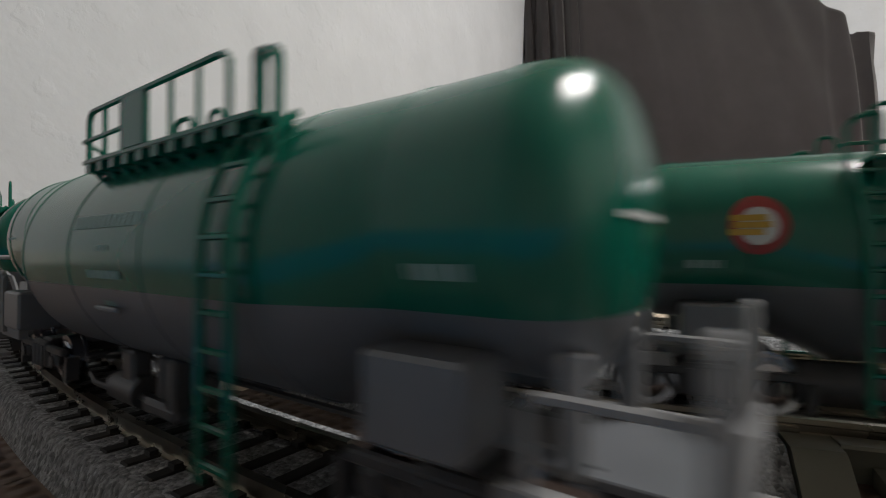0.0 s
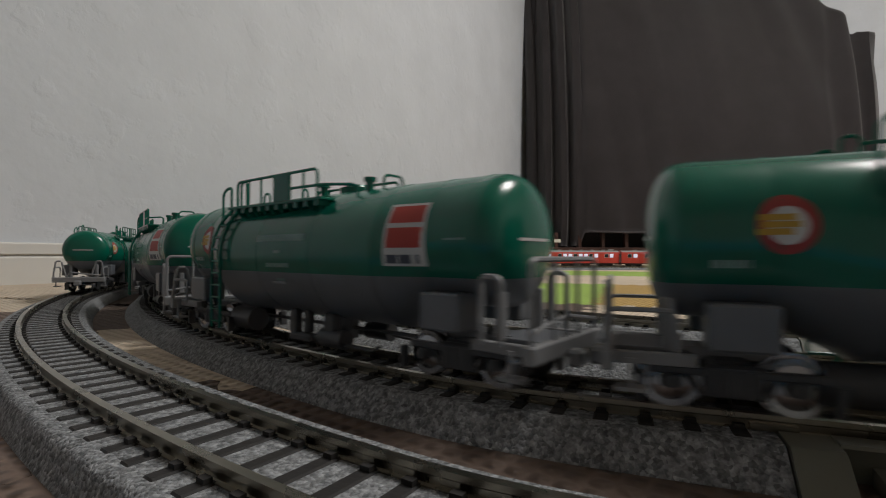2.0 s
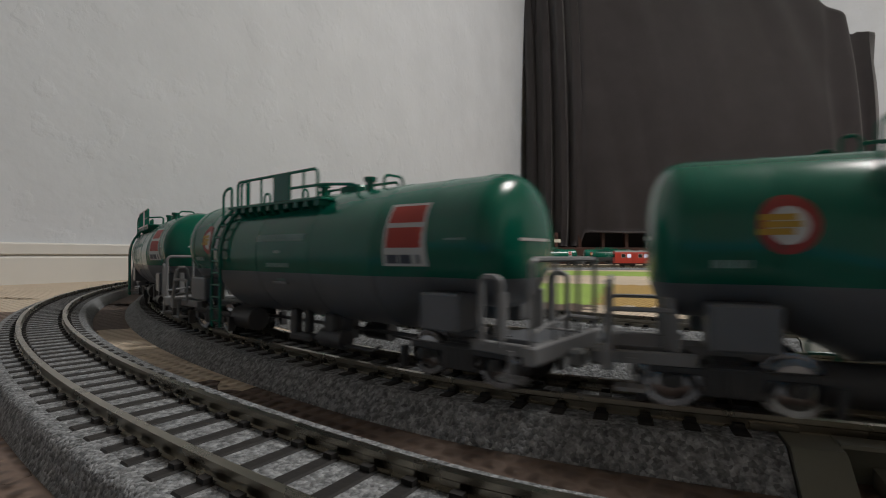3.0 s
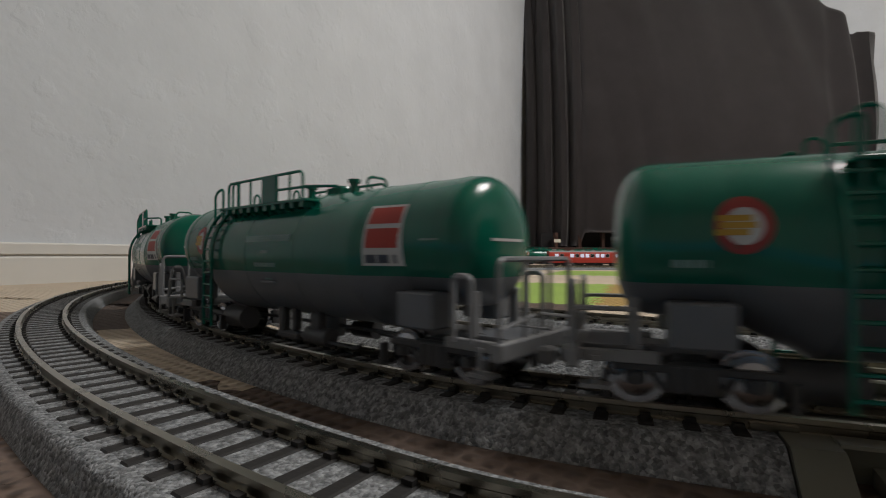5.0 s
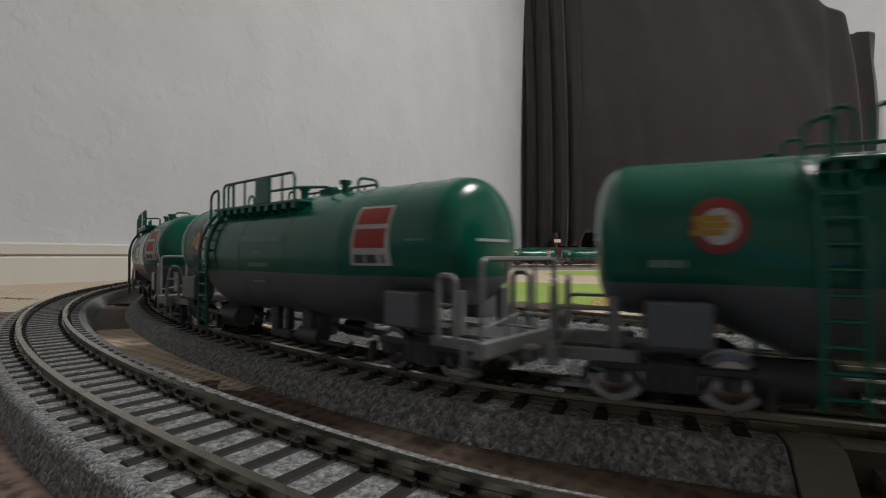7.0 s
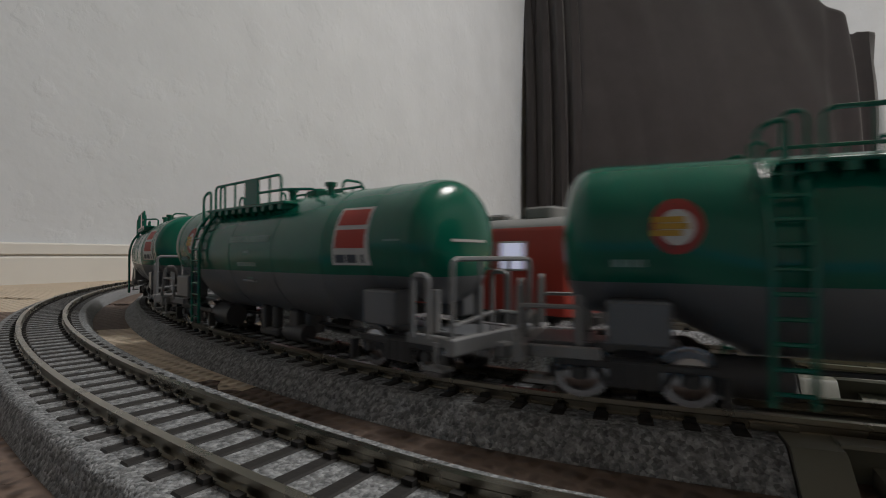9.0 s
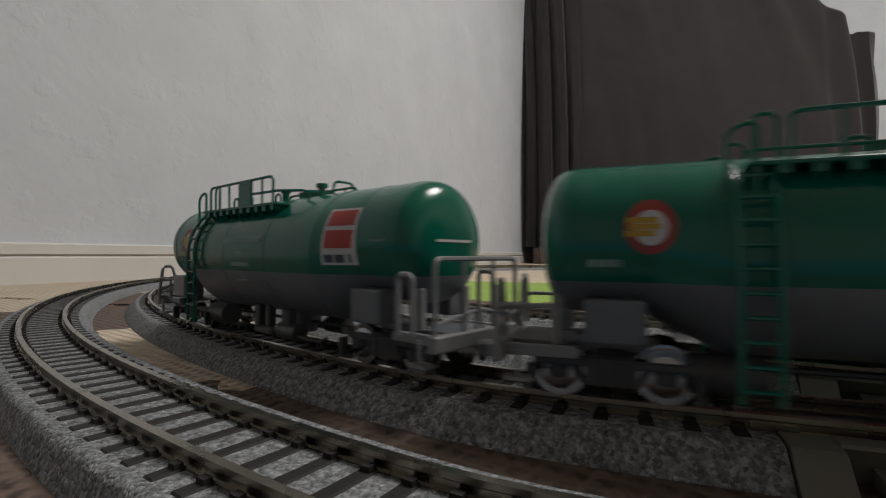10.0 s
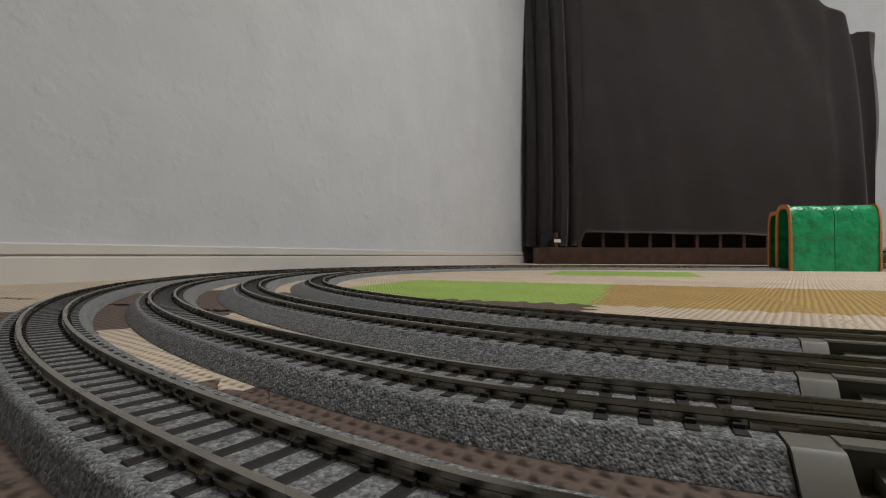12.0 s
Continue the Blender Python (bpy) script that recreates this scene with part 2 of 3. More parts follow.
ROOM_H = 2400
CORNERS = [wall_pt(-2600, 0), wall_pt(2900, 0)]
FAR = (CORNERS[1][0] + 3900 * math.cos(WALL_A - math.pi / 2), CORNERS[1][1] + 3900 * math.sin(WALL_A - math.pi / 2))
NEAR = (CORNERS[0][0] + 3900 * math.cos(WALL_A - math.pi / 2), CORNERS[0][1] + 3900 * math.sin(WALL_A - math.pi / 2))
wall_between("wall_north", CORNERS[0], CORNERS[1], 100, ROOM_H, M["wall"], "pale grey textured wallpaper wall behind the tracks")
wall_between("wall_east", CORNERS[1], FAR, 100, ROOM_H, M["wall"], "pale wallpapered wall behind the draped furniture")
wall_between("wall_south", FAR, NEAR, 100, ROOM_H, M["plain"], "plain pale wall closing the room")
wall_between("wall_west", NEAR, CORNERS[0], 100, ROOM_H, M["plain"], "plain pale wall closing the room")
tagged(part("ceiling", slab(bmesh.new(), [CORNERS[0], CORNERS[1], FAR, NEAR], ROOM_H, ROOM_H + 60), M["ceil"], smooth=0), "plain white ceiling", "ceiling", kind="structure")
lamp = thing("ceiling_lamp", "round white ceiling lamp, switched on", "lamp")
part("shade", cyl(bmesh.new(), (1550, 420, 2312), (1550, 420, 2398), 510, 48), M["lampglow"], lamp)

# skirting board in two steps
sk = tagged(new("baseboard"), "white skirting board with a grooved cap", "baseboard", kind="structure")


def skirt_run(a, b, prof, name):
    bm = bmesh.new()
    d = Vector((b[0] - a[0], b[1] - a[1], 0)).normalized()
    n = Vector((d.y, -d.x, 0))
    rings = [[bm.verts.new((p[0] + n.x * o, p[1] + n.y * o, z)) for o, z in prof] for p in (a, b)]
    m = len(prof)
    for j in range(m):
        bm.faces.new((rings[0][j], rings[0][(j + 1) % m], rings[1][(j + 1) % m], rings[1][j]))
    bm.faces.new(rings[0][::-1])
    bm.faces.new(rings[1])
    part(name, bm, M["skirt"], sk, smooth=0)


for a, b in ((CORNERS[0], CORNERS[1]), (CORNERS[1], FAR)):
    skirt_run(a, b, [(0, -4), (8, -4), (8, 35), (6, 37.5), (0, 37.5)], "board")
    skirt_run(a, b, [(0, 38.3), (5.5, 38.3), (5.5, 40.0), (9, 41.0), (9, 54), (7, 56), (0, 56)], "cap")

# ---------------- foam play mats ----------------
floor = tagged(part("floor", slab(bmesh.new(), [CORNERS[0], CORNERS[1], FAR, NEAR], -30, -8), M["sub"], smooth=0), "wooden floor under interlocking foam play mats", "floor", kind="structure")
ROW_SHIFT = -75.0
MAT, MAT_O, MAT_A = 150.0, (123.0, 392.0), math.radians(-22)


def mat_colour(i, j):
    if j in (0, 1):
        return "lime" if i in (-2, -1) else ("gold" if i >= 0 else "beige")
    if j in (4, 5) and i in (-1, 0):
        return "lime"
    if j == -1:
        return "beige" if i >= 0 or i <= -4 else "brown"
    if j == -2:
        return "beige" if i == -1 or i <= -3 else "brown"
    if j <= -6:
        return "beige"
    if j <= -4:
        return "blue"
    if j == -3:
        return "brown"
    return "beige"


def tab(t):
    """Jigsaw edge: offset across the joint at t along it; nothing at the corners."""
    return 6.0 * max(-1.0, min(1.0, math.sin(14 * math.pi * t) * 1.9)) * min(1.0, max(0.0, abs(math.sin(2 * math.pi * t)) * 3 - 0.6))


def mat_outline(i, j):
    n, pts = 40, []
    for k in range(n):
        pts.append((i * MAT + MAT * k / n, j * MAT + tab(k / n)))
    for k in range(n):
        pts.append(((i + 1) * MAT + tab(k / n), j * MAT + MAT * k / n))
    for k in range(n):
        pts.append(((i + 1) * MAT - MAT * k / n, (j + 1) * MAT + tab((n - k) / n)))
    for k in range(n):
        pts.append((i * MAT + tab((n - k) / n), (j + 1) * MAT - MAT * k / n))
    return pts


def inside_room(x, y):
    dx, dy = x - WALL_P[0], y - WALL_P[1]
    along, off = dx * math.cos(WALL_A) + dy * math.sin(WALL_A), -dx * math.sin(WALL_A) + dy * math.cos(WALL_A)
    return -1500 < along < 2800 and -2600 < off < 60


def foam_mats():
    ca, sa = math.cos(MAT_A), math.sin(MAT_A)
    for i in range(-12, 13):
        for j in range(-8, 14):
            mx, my = (i + 0.5) * MAT, (j + 0.5) * MAT
            sx = mx + (ROW_SHIFT if j <= -2 else 0.0)
            wx, wy = MAT_O[0] + sx * ca - my * sa, MAT_O[1] + sx * sa + my * ca
            if not inside_room(wx, wy):
                continue
            pts = mat_outline(i, j)
            bm = bmesh.new()
            loc = [(px - mx, py - my) for px, py in pts]
            n = len(loc)
            lo = [bm.verts.new((x, y, -7.8)) for x, y in loc]
            hi = [bm.verts.new((x, y, -0.3)) for x, y in loc]
            top = [bm.verts.new((x * 0.9975, y * 0.9975, 0)) for x, y in loc]
            for q in range(n):
                w = (q + 1) % n
                bm.faces.new((lo[q], lo[w], hi[w], hi[q]))
                bm.faces.new((hi[q], hi[w], top[w], top[q]))
            bm.faces.new(top)
            bm.faces.new(lo[::-1])
            ob = part("foam_mat", bm, M[mat_colour(i, j)], floor, smooth=0)
            ob.matrix_basis = pose(wx * MM, wy * MM, 0, 0, 0, math.degrees(MAT_A))


# ---------------- tracks ----------------
JOINT = {1: 306.0, 2: 300.0, 3: 262.0, 4: 226.0}
END = {k: math.pi * RAD[k] + 1500 for k in RAD}
FOOT = {1: (20.5, 19.8), 2: (24, 22.5), 3: (24, 30), 4: (24, 30)}


def bed_profile(k):
    """Inner foot, sloping flank, flat top under the sleepers, outer flank."""
    i, o = FOOT[k]
    return [(-i, 0.1), (-i + 0.6, 1.2), (-17.6, 5.4), (-17, 6.2), (-16.0, 6.65), (16.0, 6.65), (17, 6.2), (17.6, 5.4), (o - 0.6, 1.2), (o, 0.1)]



RAIL = [(-0.8, 9.6), (-0.8, 8.6), (-0.3, 8.2), (-0.3, 7.0), (-1.1, 6.9), (-1.1, 6.5), (1.1, 6.5), (1.1, 6.9), (0.3, 7.0), (0.3, 8.2), (0.8, 8.6), (0.8, 9.6)]
PITCH = 8.3


def sleeper_mesh():
    bm = bmesh.new()
    box(bm, -1.5, 1.5, -14.4, 14.4, 5.8, 6.95, 0.3)
    for y in (-8.25, 8.25):
        for d in (-1.9, 1.9):
            box(bm, -1.0, 1.0, y + d - 0.7, y + d + 0.7, 6.9, 7.8)
    return mesh_from(bm, "sleeper", M["sleeper"])


def placed(k, s):
    x, y, h = line(k, s)
    return Matrix.Translation((x * MM, y * MM, 0)) @ Matrix.Rotation(h, 4, "Z")


def tracks():
    made = {}
    words = {1: "outermost curved model railway track on grey ballast bed", 2: "curved model railway track under the tank train, grey ballast bed",
             3: "curved model railway track on grey ballast, third line in", 4: "innermost curved model railway track on grey ballast bed"}
    for k in RAD:
        t = thing("railway_track", words[k], "track", "model railway tracks")
        made[k] = t
        rm = random.Random(k)
        bm = sweep(bmesh.new(), k, JOINT[k], END[k], 9, bed_profile(k))
        part("ballast_bed", bm, M["bed"], t, "speckled grey ballast bed", smooth=0.9)
        for o in (-8.25, 8.25):
            bm = sweep(bmesh.new(), k, -900, END[k], 9, [(o + a, z) for a, z in RAIL])
            part("rail", bm, M["rail"], t, "nickel silver rail", smooth=0.5)
        # fishplates at the section joints
        for q in range(0, 7):
            s = JOINT[k] + q * RAD[k] * math.radians(29.6)
            for o in (-8.25, 8.25):
                bm = sweep(bmesh.new(), k, s - 4, s + 4, 4, [(o - 1.5, 6.7), (o - 1.5, 8.0), (o + 1.5, 8.0), (o + 1.5, 6.7)])
                part("rail_joiner", bm, M["rail"], t, smooth=0)
    return made


def sleepers(made):
    me = sleeper_mesh()
    src = bmesh.new()
    src.from_mesh(me)
    vco = [v.co.copy() for v in src.verts]
    fid = [[v.index for v in f.verts] for f in src.faces]
    src.free()
    near = {1: 1500, 2: 1400, 3: 1000, 4: 800}
    for k, t in made.items():
        verts, faces = [], []
        s, n = JOINT[k] + 6, 0
        while s < END[k]:
            m = placed(k, s)
            if s < near[k]:
                share("sleeper", me, t, m)
            else:
                b = len(verts)
                verts += [m @ v for v in vco]
                faces += [[b + i for i in f] for f in fid]
            s += PITCH
        far = bpy.data.meshes.new("far_sleepers")
        far.from_pydata([tuple(v) for v in verts], [], faces)
        far.materials.append(M["sleeper"])
        ob = new("far_sleepers", far)
        ob.parent = t
        tagged(ob, "dark brown sleepers further along the track", kind="stuff")


def crossings():
    """Olive plastic crossing bases where each curve ends, with recessed flanks and road plates."""
    for k in RAD:
        t = thing("track_crossing", "olive grey plastic level crossing base joined to the track", "crossing", "level crossing bases")
        s1 = JOINT[k] - 0.4
        # full block at the joint, then an undercut flank with a sloping apron
        block = [(-24.0, 0.1), (-18.4, 6.2), (-17.2, 6.9), (-10.3, 7.2), (-10.3, 6.2), (10.3, 6.2), (10.3, 7.2), (17.2, 6.9), (18.4, 6.2), (24.0, 0.1)]
        part("end_block", sweep(bmesh.new(), k, s1 - 8, s1, 3, block), M["olive"], t, smooth=0.4)
        hollow = [(-12.0, 0.1), (-13.0, 6.4), (-15.2, 6.9), (-14.8, 7.5), (-10.3, 7.5), (-10.3, 6.2), (10.3, 6.2), (10.3, 7.5), (14.8, 7.5), (15.2, 6.9), (13.0, 6.4), (12.0, 0.1)]
        part("base", sweep(bmesh.new(), k, -700, s1 - 8, 12, hollow), M["olive"], t, smooth=0.4)
        part("centre_plate", sweep(bmesh.new(), k, -700, s1 - 40, 12, [(-5.6, 6.3), (-5.2, 8.7), (5.2, 8.7), (5.6, 6.3)]), M["road"], t, "grey-green road plate between the rails", smooth=0.4)
        for sg in (-1, 1):
            o = [(sg * 10.6, 7.6), (sg * 10.8, 8.3), (sg * 13.6, 8.3), (sg * 14.4, 7.6)]
            part("side_plate", sweep(bmesh.new(), k, -700, s1 - 34, 12, o), M["olive"], t, smooth=0.4)
            w = [(sg * 13.4, 0.2), (sg * 13.4, 3.6), (sg * 27.5, 0.8), (sg * 27.6, 0.2)]
            part("apron", sweep(bmesh.new(), k, -700, s1 - 13, 12, w), M["olive"], t, smooth=0.4)
        for o in (-8.25, 8.25):
            part("guard_rail", sweep(bmesh.new(), k, -500, s1 - 30, 12, [(o - 2.4, 6.4), (o - 2.4, 8.9), (o - 1.7, 8.9), (o - 1.7, 6.4)]), M["road"], t, smooth=0)

# ---------------- tank wagons ----------------
TANK_L, TANK_R, TANK_Z, SEAM = 76.6, 20.35, 30.35, -5.3
END_R, BELLY, NECK = 16.6, 40.0, 55.0
BOGIE_X, SPACING, AXLE = 61.8, 177.3, 10.65


def shell_r(x):
    """Radius of the tank at x: a full belly between the bogies, slimmer ends; the crown runs level."""
    t = min(1.0, max(0.0, (abs(x) - BELLY) / (NECK - BELLY)))
    return TANK_R + (END_R - TANK_R) * t


def shell_z(x):
    return TANK_Z + TANK_R - shell_r(x)


def lathe_x(bm, prof, n=48):
    """Rings round the tank's axis, which rises towards the slim ends."""
    rings = []
    for x, r in prof:
        if r < 1e-6:
            rings.append([bm.verts.new((x, 0, shell_z(x)))])
        else:
            rings.append([bm.verts.new((x, r * math.sin(2 * math.pi * k / n), shell_z(x) + r * math.cos(2 * math.pi * k / n))) for k in range(n)])
    for a, b in zip(rings, rings[1:]):
        for k in range(n):
            q = [a[k % len(a)], a[(k + 1) % len(a)], b[(k + 1) % len(b)], b[k % len(b)]]
            q = list(dict.fromkeys(q))
            if len(q) > 2:
                bm.faces.new(q)
    return bm


def tank_profile():
    dome, half = 8.5, TANK_L - 8.5
    pts = []
    for k in range(15):
        t = math.pi / 2 * k / 14
        pts.append((-half - dome * math.cos(t) ** 0.72, END_R * math.sin(t) ** 0.72))
    pts[0] = (-TANK_L, 0.0)
    xs = (-61, -NECK - 1, -NECK, -NECK + 2, -48, -43, -BELLY - 1, -BELLY, -BELLY + 1, -26, -12)
    mid = [(x, shell_r(x)) for x in xs]
    mid += [(0, TANK_R)] + [(-x, r) for x, r in reversed(mid)]
    return pts + mid + [(-x, r) for x, r in reversed(pts)]


def head_x(r):
    """How far out the domed head reaches at radius r from the axis."""
    sn = (r / END_R) ** (1 / 0.72)
    return TANK_L - 8.5 + 8.5 * math.sqrt(max(0.0, 1 - sn * sn)) ** 0.72


def on_tank(x, z, side, lift=0.15):
    """Point on the flank at height z over the axis."""
    r, h = shell_r(x) + lift, z + TANK_Z - shell_z(x)
    return Vector((x, side * math.sqrt(max(0.0, r * r - h * h)), TANK_Z + z))


def decal(bm, x0, x1, z0, z1, side, lift=0.15, nx=1, nz=6, mi=0):
    """A printed patch that hugs the tank's flank."""
    g = [[bm.verts.new(on_tank(x0 + (x1 - x0) * i / nx, z0 + (z1 - z0) * j / nz, side, lift)) for j in range(nz + 1)] for i in range(nx + 1)]
    for i in range(nx):
        for j in range(nz):
            bm.faces.new((g[i][j], g[i + 1][j], g[i + 1][j + 1], g[i][j + 1])).material_index = mi
    return bm


def decal_disc(bm, x, z, r, side, lift, n=28, rings=4, sx=1.0, rot=0.0):
    c = bm.verts.new(on_tank(x, z, side, lift))
    prev = None
    for q in range(1, rings + 1):
        cur = []
        for k in range(n):
            a = 2 * math.pi * k / n
            u, v = r * q / rings * math.cos(a) * sx, r * q / rings * math.sin(a)
            u, v = u * math.cos(rot) - v * math.sin(rot), u * math.sin(rot) + v * math.cos(rot)
            cur.append(bm.verts.new(on_tank(x + u, z + v, side, lift)))
        for k in range(n):
            if prev is None:
                bm.faces.new((c, cur[k], cur[(k + 1) % n]))
            else:
                bm.faces.new((prev[k], cur[k], cur[(k + 1) % n], prev[(k + 1) % n]))
        prev = cur
    return bm


def wheelset_mesh():
    bm = bmesh.new()
    for sg in (-1, 1):
        cyl(bm, (0, sg * 6.9, 0), (0, sg * 7.5, 0), 6.3, 26)
        cyl(bm, (0, sg * 7.4, 0), (0, sg * 9.6, 0), 5.8, 26, 5.6)
        cyl(bm, (0, sg * 9.55, 0), (0, sg * 9.75, 0), 4.4, 24, 3.9)
        cyl(bm, (0, sg * 9.2, 0), (0, sg * 9.7, 0), 2.0, 14)
    cyl(bm, (0, -7, 0), (0, 7, 0), 1.1, 10)
    return mesh_from(bm, "wheelset", M["metal"], 0.5)


def bogie_mesh():
    bm = bmesh.new()
    for sg in (-1, 1):
        y0, y1 = (10.4, 11.8) if sg > 0 else (-11.8, -10.4)
        box(bm, -15, 15, y0, y1, 7.0, 8.6, 0.3)
        box(bm, -5.0, 5.0, y0 - 0.2, y1 + 0.2, 3.0, 9.4, 0.6)
        for x in (-AXLE, AXLE):
            box(bm, x - 2.0, x + 2.0, y0 + 0.1, y1 + 0.3, 4.2, 7.4, 0.6)
            cyl(bm, (x, sg * 11.4, 5.6), (x, sg * 12.6, 5.6), 1.3, 12)
        for x in (-2.8, 0, 2.8):
            cyl(bm, (x, sg * 11.6, 3.4), (x, sg * 11.6, 8.4), 1.0, 8)
        for x in (-16.6, 16.6):
            box(bm, x - 0.6, x + 0.6, y0 - 1.5, y1 - 0.4, 1.6, 7.0)
        tube(bm, [(-7.5, sg * 10.9, 7.2), (-5.5, sg * 10.9, 3.6), (5.5, sg * 10.9, 3.6), (7.5, sg * 10.9, 7.2)], 0.7)
    box(bm, -3.5, 3.5, -10.5, 10.5, 5.6, 9.8, 0.5)
    return mesh_from(bm, "bogie", M["bogie"], 0.4)


def tank_wagon():
    w = thing("tank_wagon", "glossy green over grey model tank wagon running on the track", "tank wagon", "model tank train")
    bm = lathe_x(bmesh.new(), tank_profile(), 64)
    bmesh.ops.bisect_plane(bm, geom=bm.verts[:] + bm.edges[:] + bm.faces[:], plane_co=(0, 0, TANK_Z + SEAM), plane_no=(0, 0, 1))
    for f in bm.faces:
        f.material_index = 0 if f.calc_center_median().z > TANK_Z + SEAM else 1
    tank = part("tank", bm, [M["green"], M["grey"]], w, "glossy green tank with dark grey lower part", smooth=0.7)
    for x in (-NECK, -BELLY, -14, 14, BELLY, NECK, 67.0, -67.0):
        bm = lathe_x(bmesh.new(), [(x + d, shell_r(x + d) + up) for d, up in ((-0.55, -0.3), (-0.4, 0.12), (0.4, 0.12), (0.55, -0.3))], 64)
        bmesh.ops.bisect_plane(bm, geom=bm.verts[:] + bm.edges[:] + bm.faces[:], plane_co=(0, 0, TANK_Z + SEAM), plane_no=(0, 0, 1))
        for f in bm.faces:
            f.material_index = 0 if f.calc_center_median().z > TANK_Z + SEAM else 1
        part("weld_band", bm, [M["green"], M["grey"]], tank)
    # white mark on the tank heads
    for sg in (-1, 1):
        bm = bmesh.new()
        rows = []
        for k in range(13):
            y = -7.0 + 14.0 * k / 12
            rows.append([bm.verts.new((sg * (head_x(math.hypot(y, z)) + 0.12), y, shell_z(TANK_L) + z)) for z in (-0.25, 0.45)])
        for p, q in zip(rows, rows[1:]):
            bm.faces.new((p[0], q[0], q[1], p[1]))
        part("head_mark", bm, M["white"], w, "thin white line on the tank head", smooth=0)
    for side in (-1, 1):
        if side < 0:
            # company emblem near the rear end, drawn as plain shapes
            ex, ez = -54.3, 5.7
            em = part("emblem", decal_disc(bmesh.new(), ex, ez, 5.4, side, 0.14, sx=0.86), M["ring"], w, "round red emblem")
            part("emblem_disc", decal_disc(bmesh.new(), ex + 0.1, ez - 0.2, 3.5, side, 0.22, sx=0.86), M["white"], em)
            for q, (u0, u1) in enumerate(((-4.6, 0.9), (-3.9, 2.0), (-4.3, 1.4))):
                z0 = ez - 1.9 + 1.3 * q
                part("emblem_bar", decal(bmesh.new(), ex + u0, ex + u1, z0, z0 + 1.15, side, 0.30, nx=3, nz=2), M["yellow"], em)
            # warning placard
            pl = part("placard", decal(bmesh.new(), 44.3, 56.1, -2.65, 13.0, side, 0.14, nx=4, nz=8), M["white"], w, "white-framed placard with two red panels")
            part("red_panel", decal(bmesh.new(), 45.2, 55.2, 8.1, 12.4, side, 0.24, nx=4), M["red"], pl)
            part("red_panel", decal(bmesh.new(), 45.2, 55.2, 1.9, 6.9, side, 0.24, nx=4), M["red"], pl)
            for u0, u1 in ((45.3, 48.4), (48.9, 52.0), (53.2, 54.9)):
                part("text_bar", decal(bmesh.new(), u0, u1, -2.0, 0.2, side, 0.24, nx=2), M["print_dark"], pl)
        # lines of lettering too small to read
        for x0, x1, z0, z1, gap in ((-13.5, 12.0, 4.3, 6.4, 1.9), (-3.2, 0.6, 0.6, 1.5, 1.3), (-7.5, 4.8, -3.7, -2.4, 2.1), (62, 68.0, 3.6, 4.1, 1.5), (-3, 1, -8.0, -7.2, 1.4), (-66, -59.5, -2.2, -0.7, 2.0)):
            bm = bmesh.new()
            x = x0
            while x < x1 - 0.4:
                decal(bm, x, min(x1, x + gap * 0.78), z0, z1, side, nx=1, nz=2)
                x += gap
            part("lettering", bm, M["print_grey"], w)
        # walkway, railings and ladder
        y = side * 12.0
        wk = part("walkway", box(bmesh.new(), -38.0, 16.5, min(y, side * 17.5), max(y, side * 17.5), 46.6, 47.5, 0.2), M["green"], w, "green perforated walkway")
        for k in range(10):
            x = -32.6 + 5.2 * k
            part("walkway_bracket", tube(bmesh.new(), [(x, side * 17.2, 46.8), (x, side * 14.4, 43.4)], 0.45), M["green"], wk)
            part("slot_rib", box(bmesh.new(), x - 1.0, x + 1.0, min(side * 13, side * 17.4), max(side * 13, side * 17.4), 45.0, 46.7), M["green"], wk)
        yr = side * 17.0
        part("handrail", tube(bmesh.new(), arch((-31.5, yr, 47.2), (14.5, yr, 47.2), 8.8, 0), 0.5), M["green"], w)
        for x in (-24, -16.2, -8.4, 0.4, 7.5):
            part("rail_post", tube(bmesh.new(), [(x, yr, 47), (x, yr, 55.8)], 0.42), M["green"], w)
        part("handrail", tube(bmesh.new(), arch((-41.5, side * 17.2, 40), (-36.6, side * 16.6, 42), 13.2, 0, rad=1.9), 0.5), M["green"], w)
        part("handrail", tube(bmesh.new(), arch((-36.4, side * 13.0, 46), (-32.6, side * 13.0, 46), 11.0, 0, rad=1.9), 0.45), M["green"], w)
        part("handrail", tube(bmesh.new(), arch((-22.0, side * 12.4, 47), (-18.3, side * 12.4, 47), 4.6, 0, rad=1.8), 0.42), M["green"], w)
        part("handrail", tube(bmesh.new(), arch((-13.2, side * 12.4, 47), (-7.8, side * 12.4, 47), 4.8, 0, rad=1.8), 0.42), M["green"], w)
        part("panel", box(bmesh.new(), -8.1, 0.2, min(yr - 0.4, yr + 0.4), max(yr - 0.4, yr + 0.4), 47.4, 56.0, 0.15), M["green"], w)
        part("handrail", tube(bmesh.new(), [(0.2, yr, 51.2), (17, yr, 51.0), (24, side * 12, 51.0), (25.5, side * 11, 50.4), (25.5, side * 11, 46)], 0.45), M["green"], w)
        bm = bmesh.new()
        for off in (-40.2, -34.2):
            pts = []
            for q in range(13):
                z = 47.5 - q / 12 * 42.5
                dz = z - TANK_Z
                yy = math.sqrt(max(0.0, (TANK_R + 1.5) ** 2 - dz * dz)) if z > TANK_Z else TANK_R + 1.5
                pts.append((off, side * max(yy, 13.0), z))
            tube(bm, pts, 0.6)
        lad = part("ladder", bm, M["green"], w, "green side ladder")
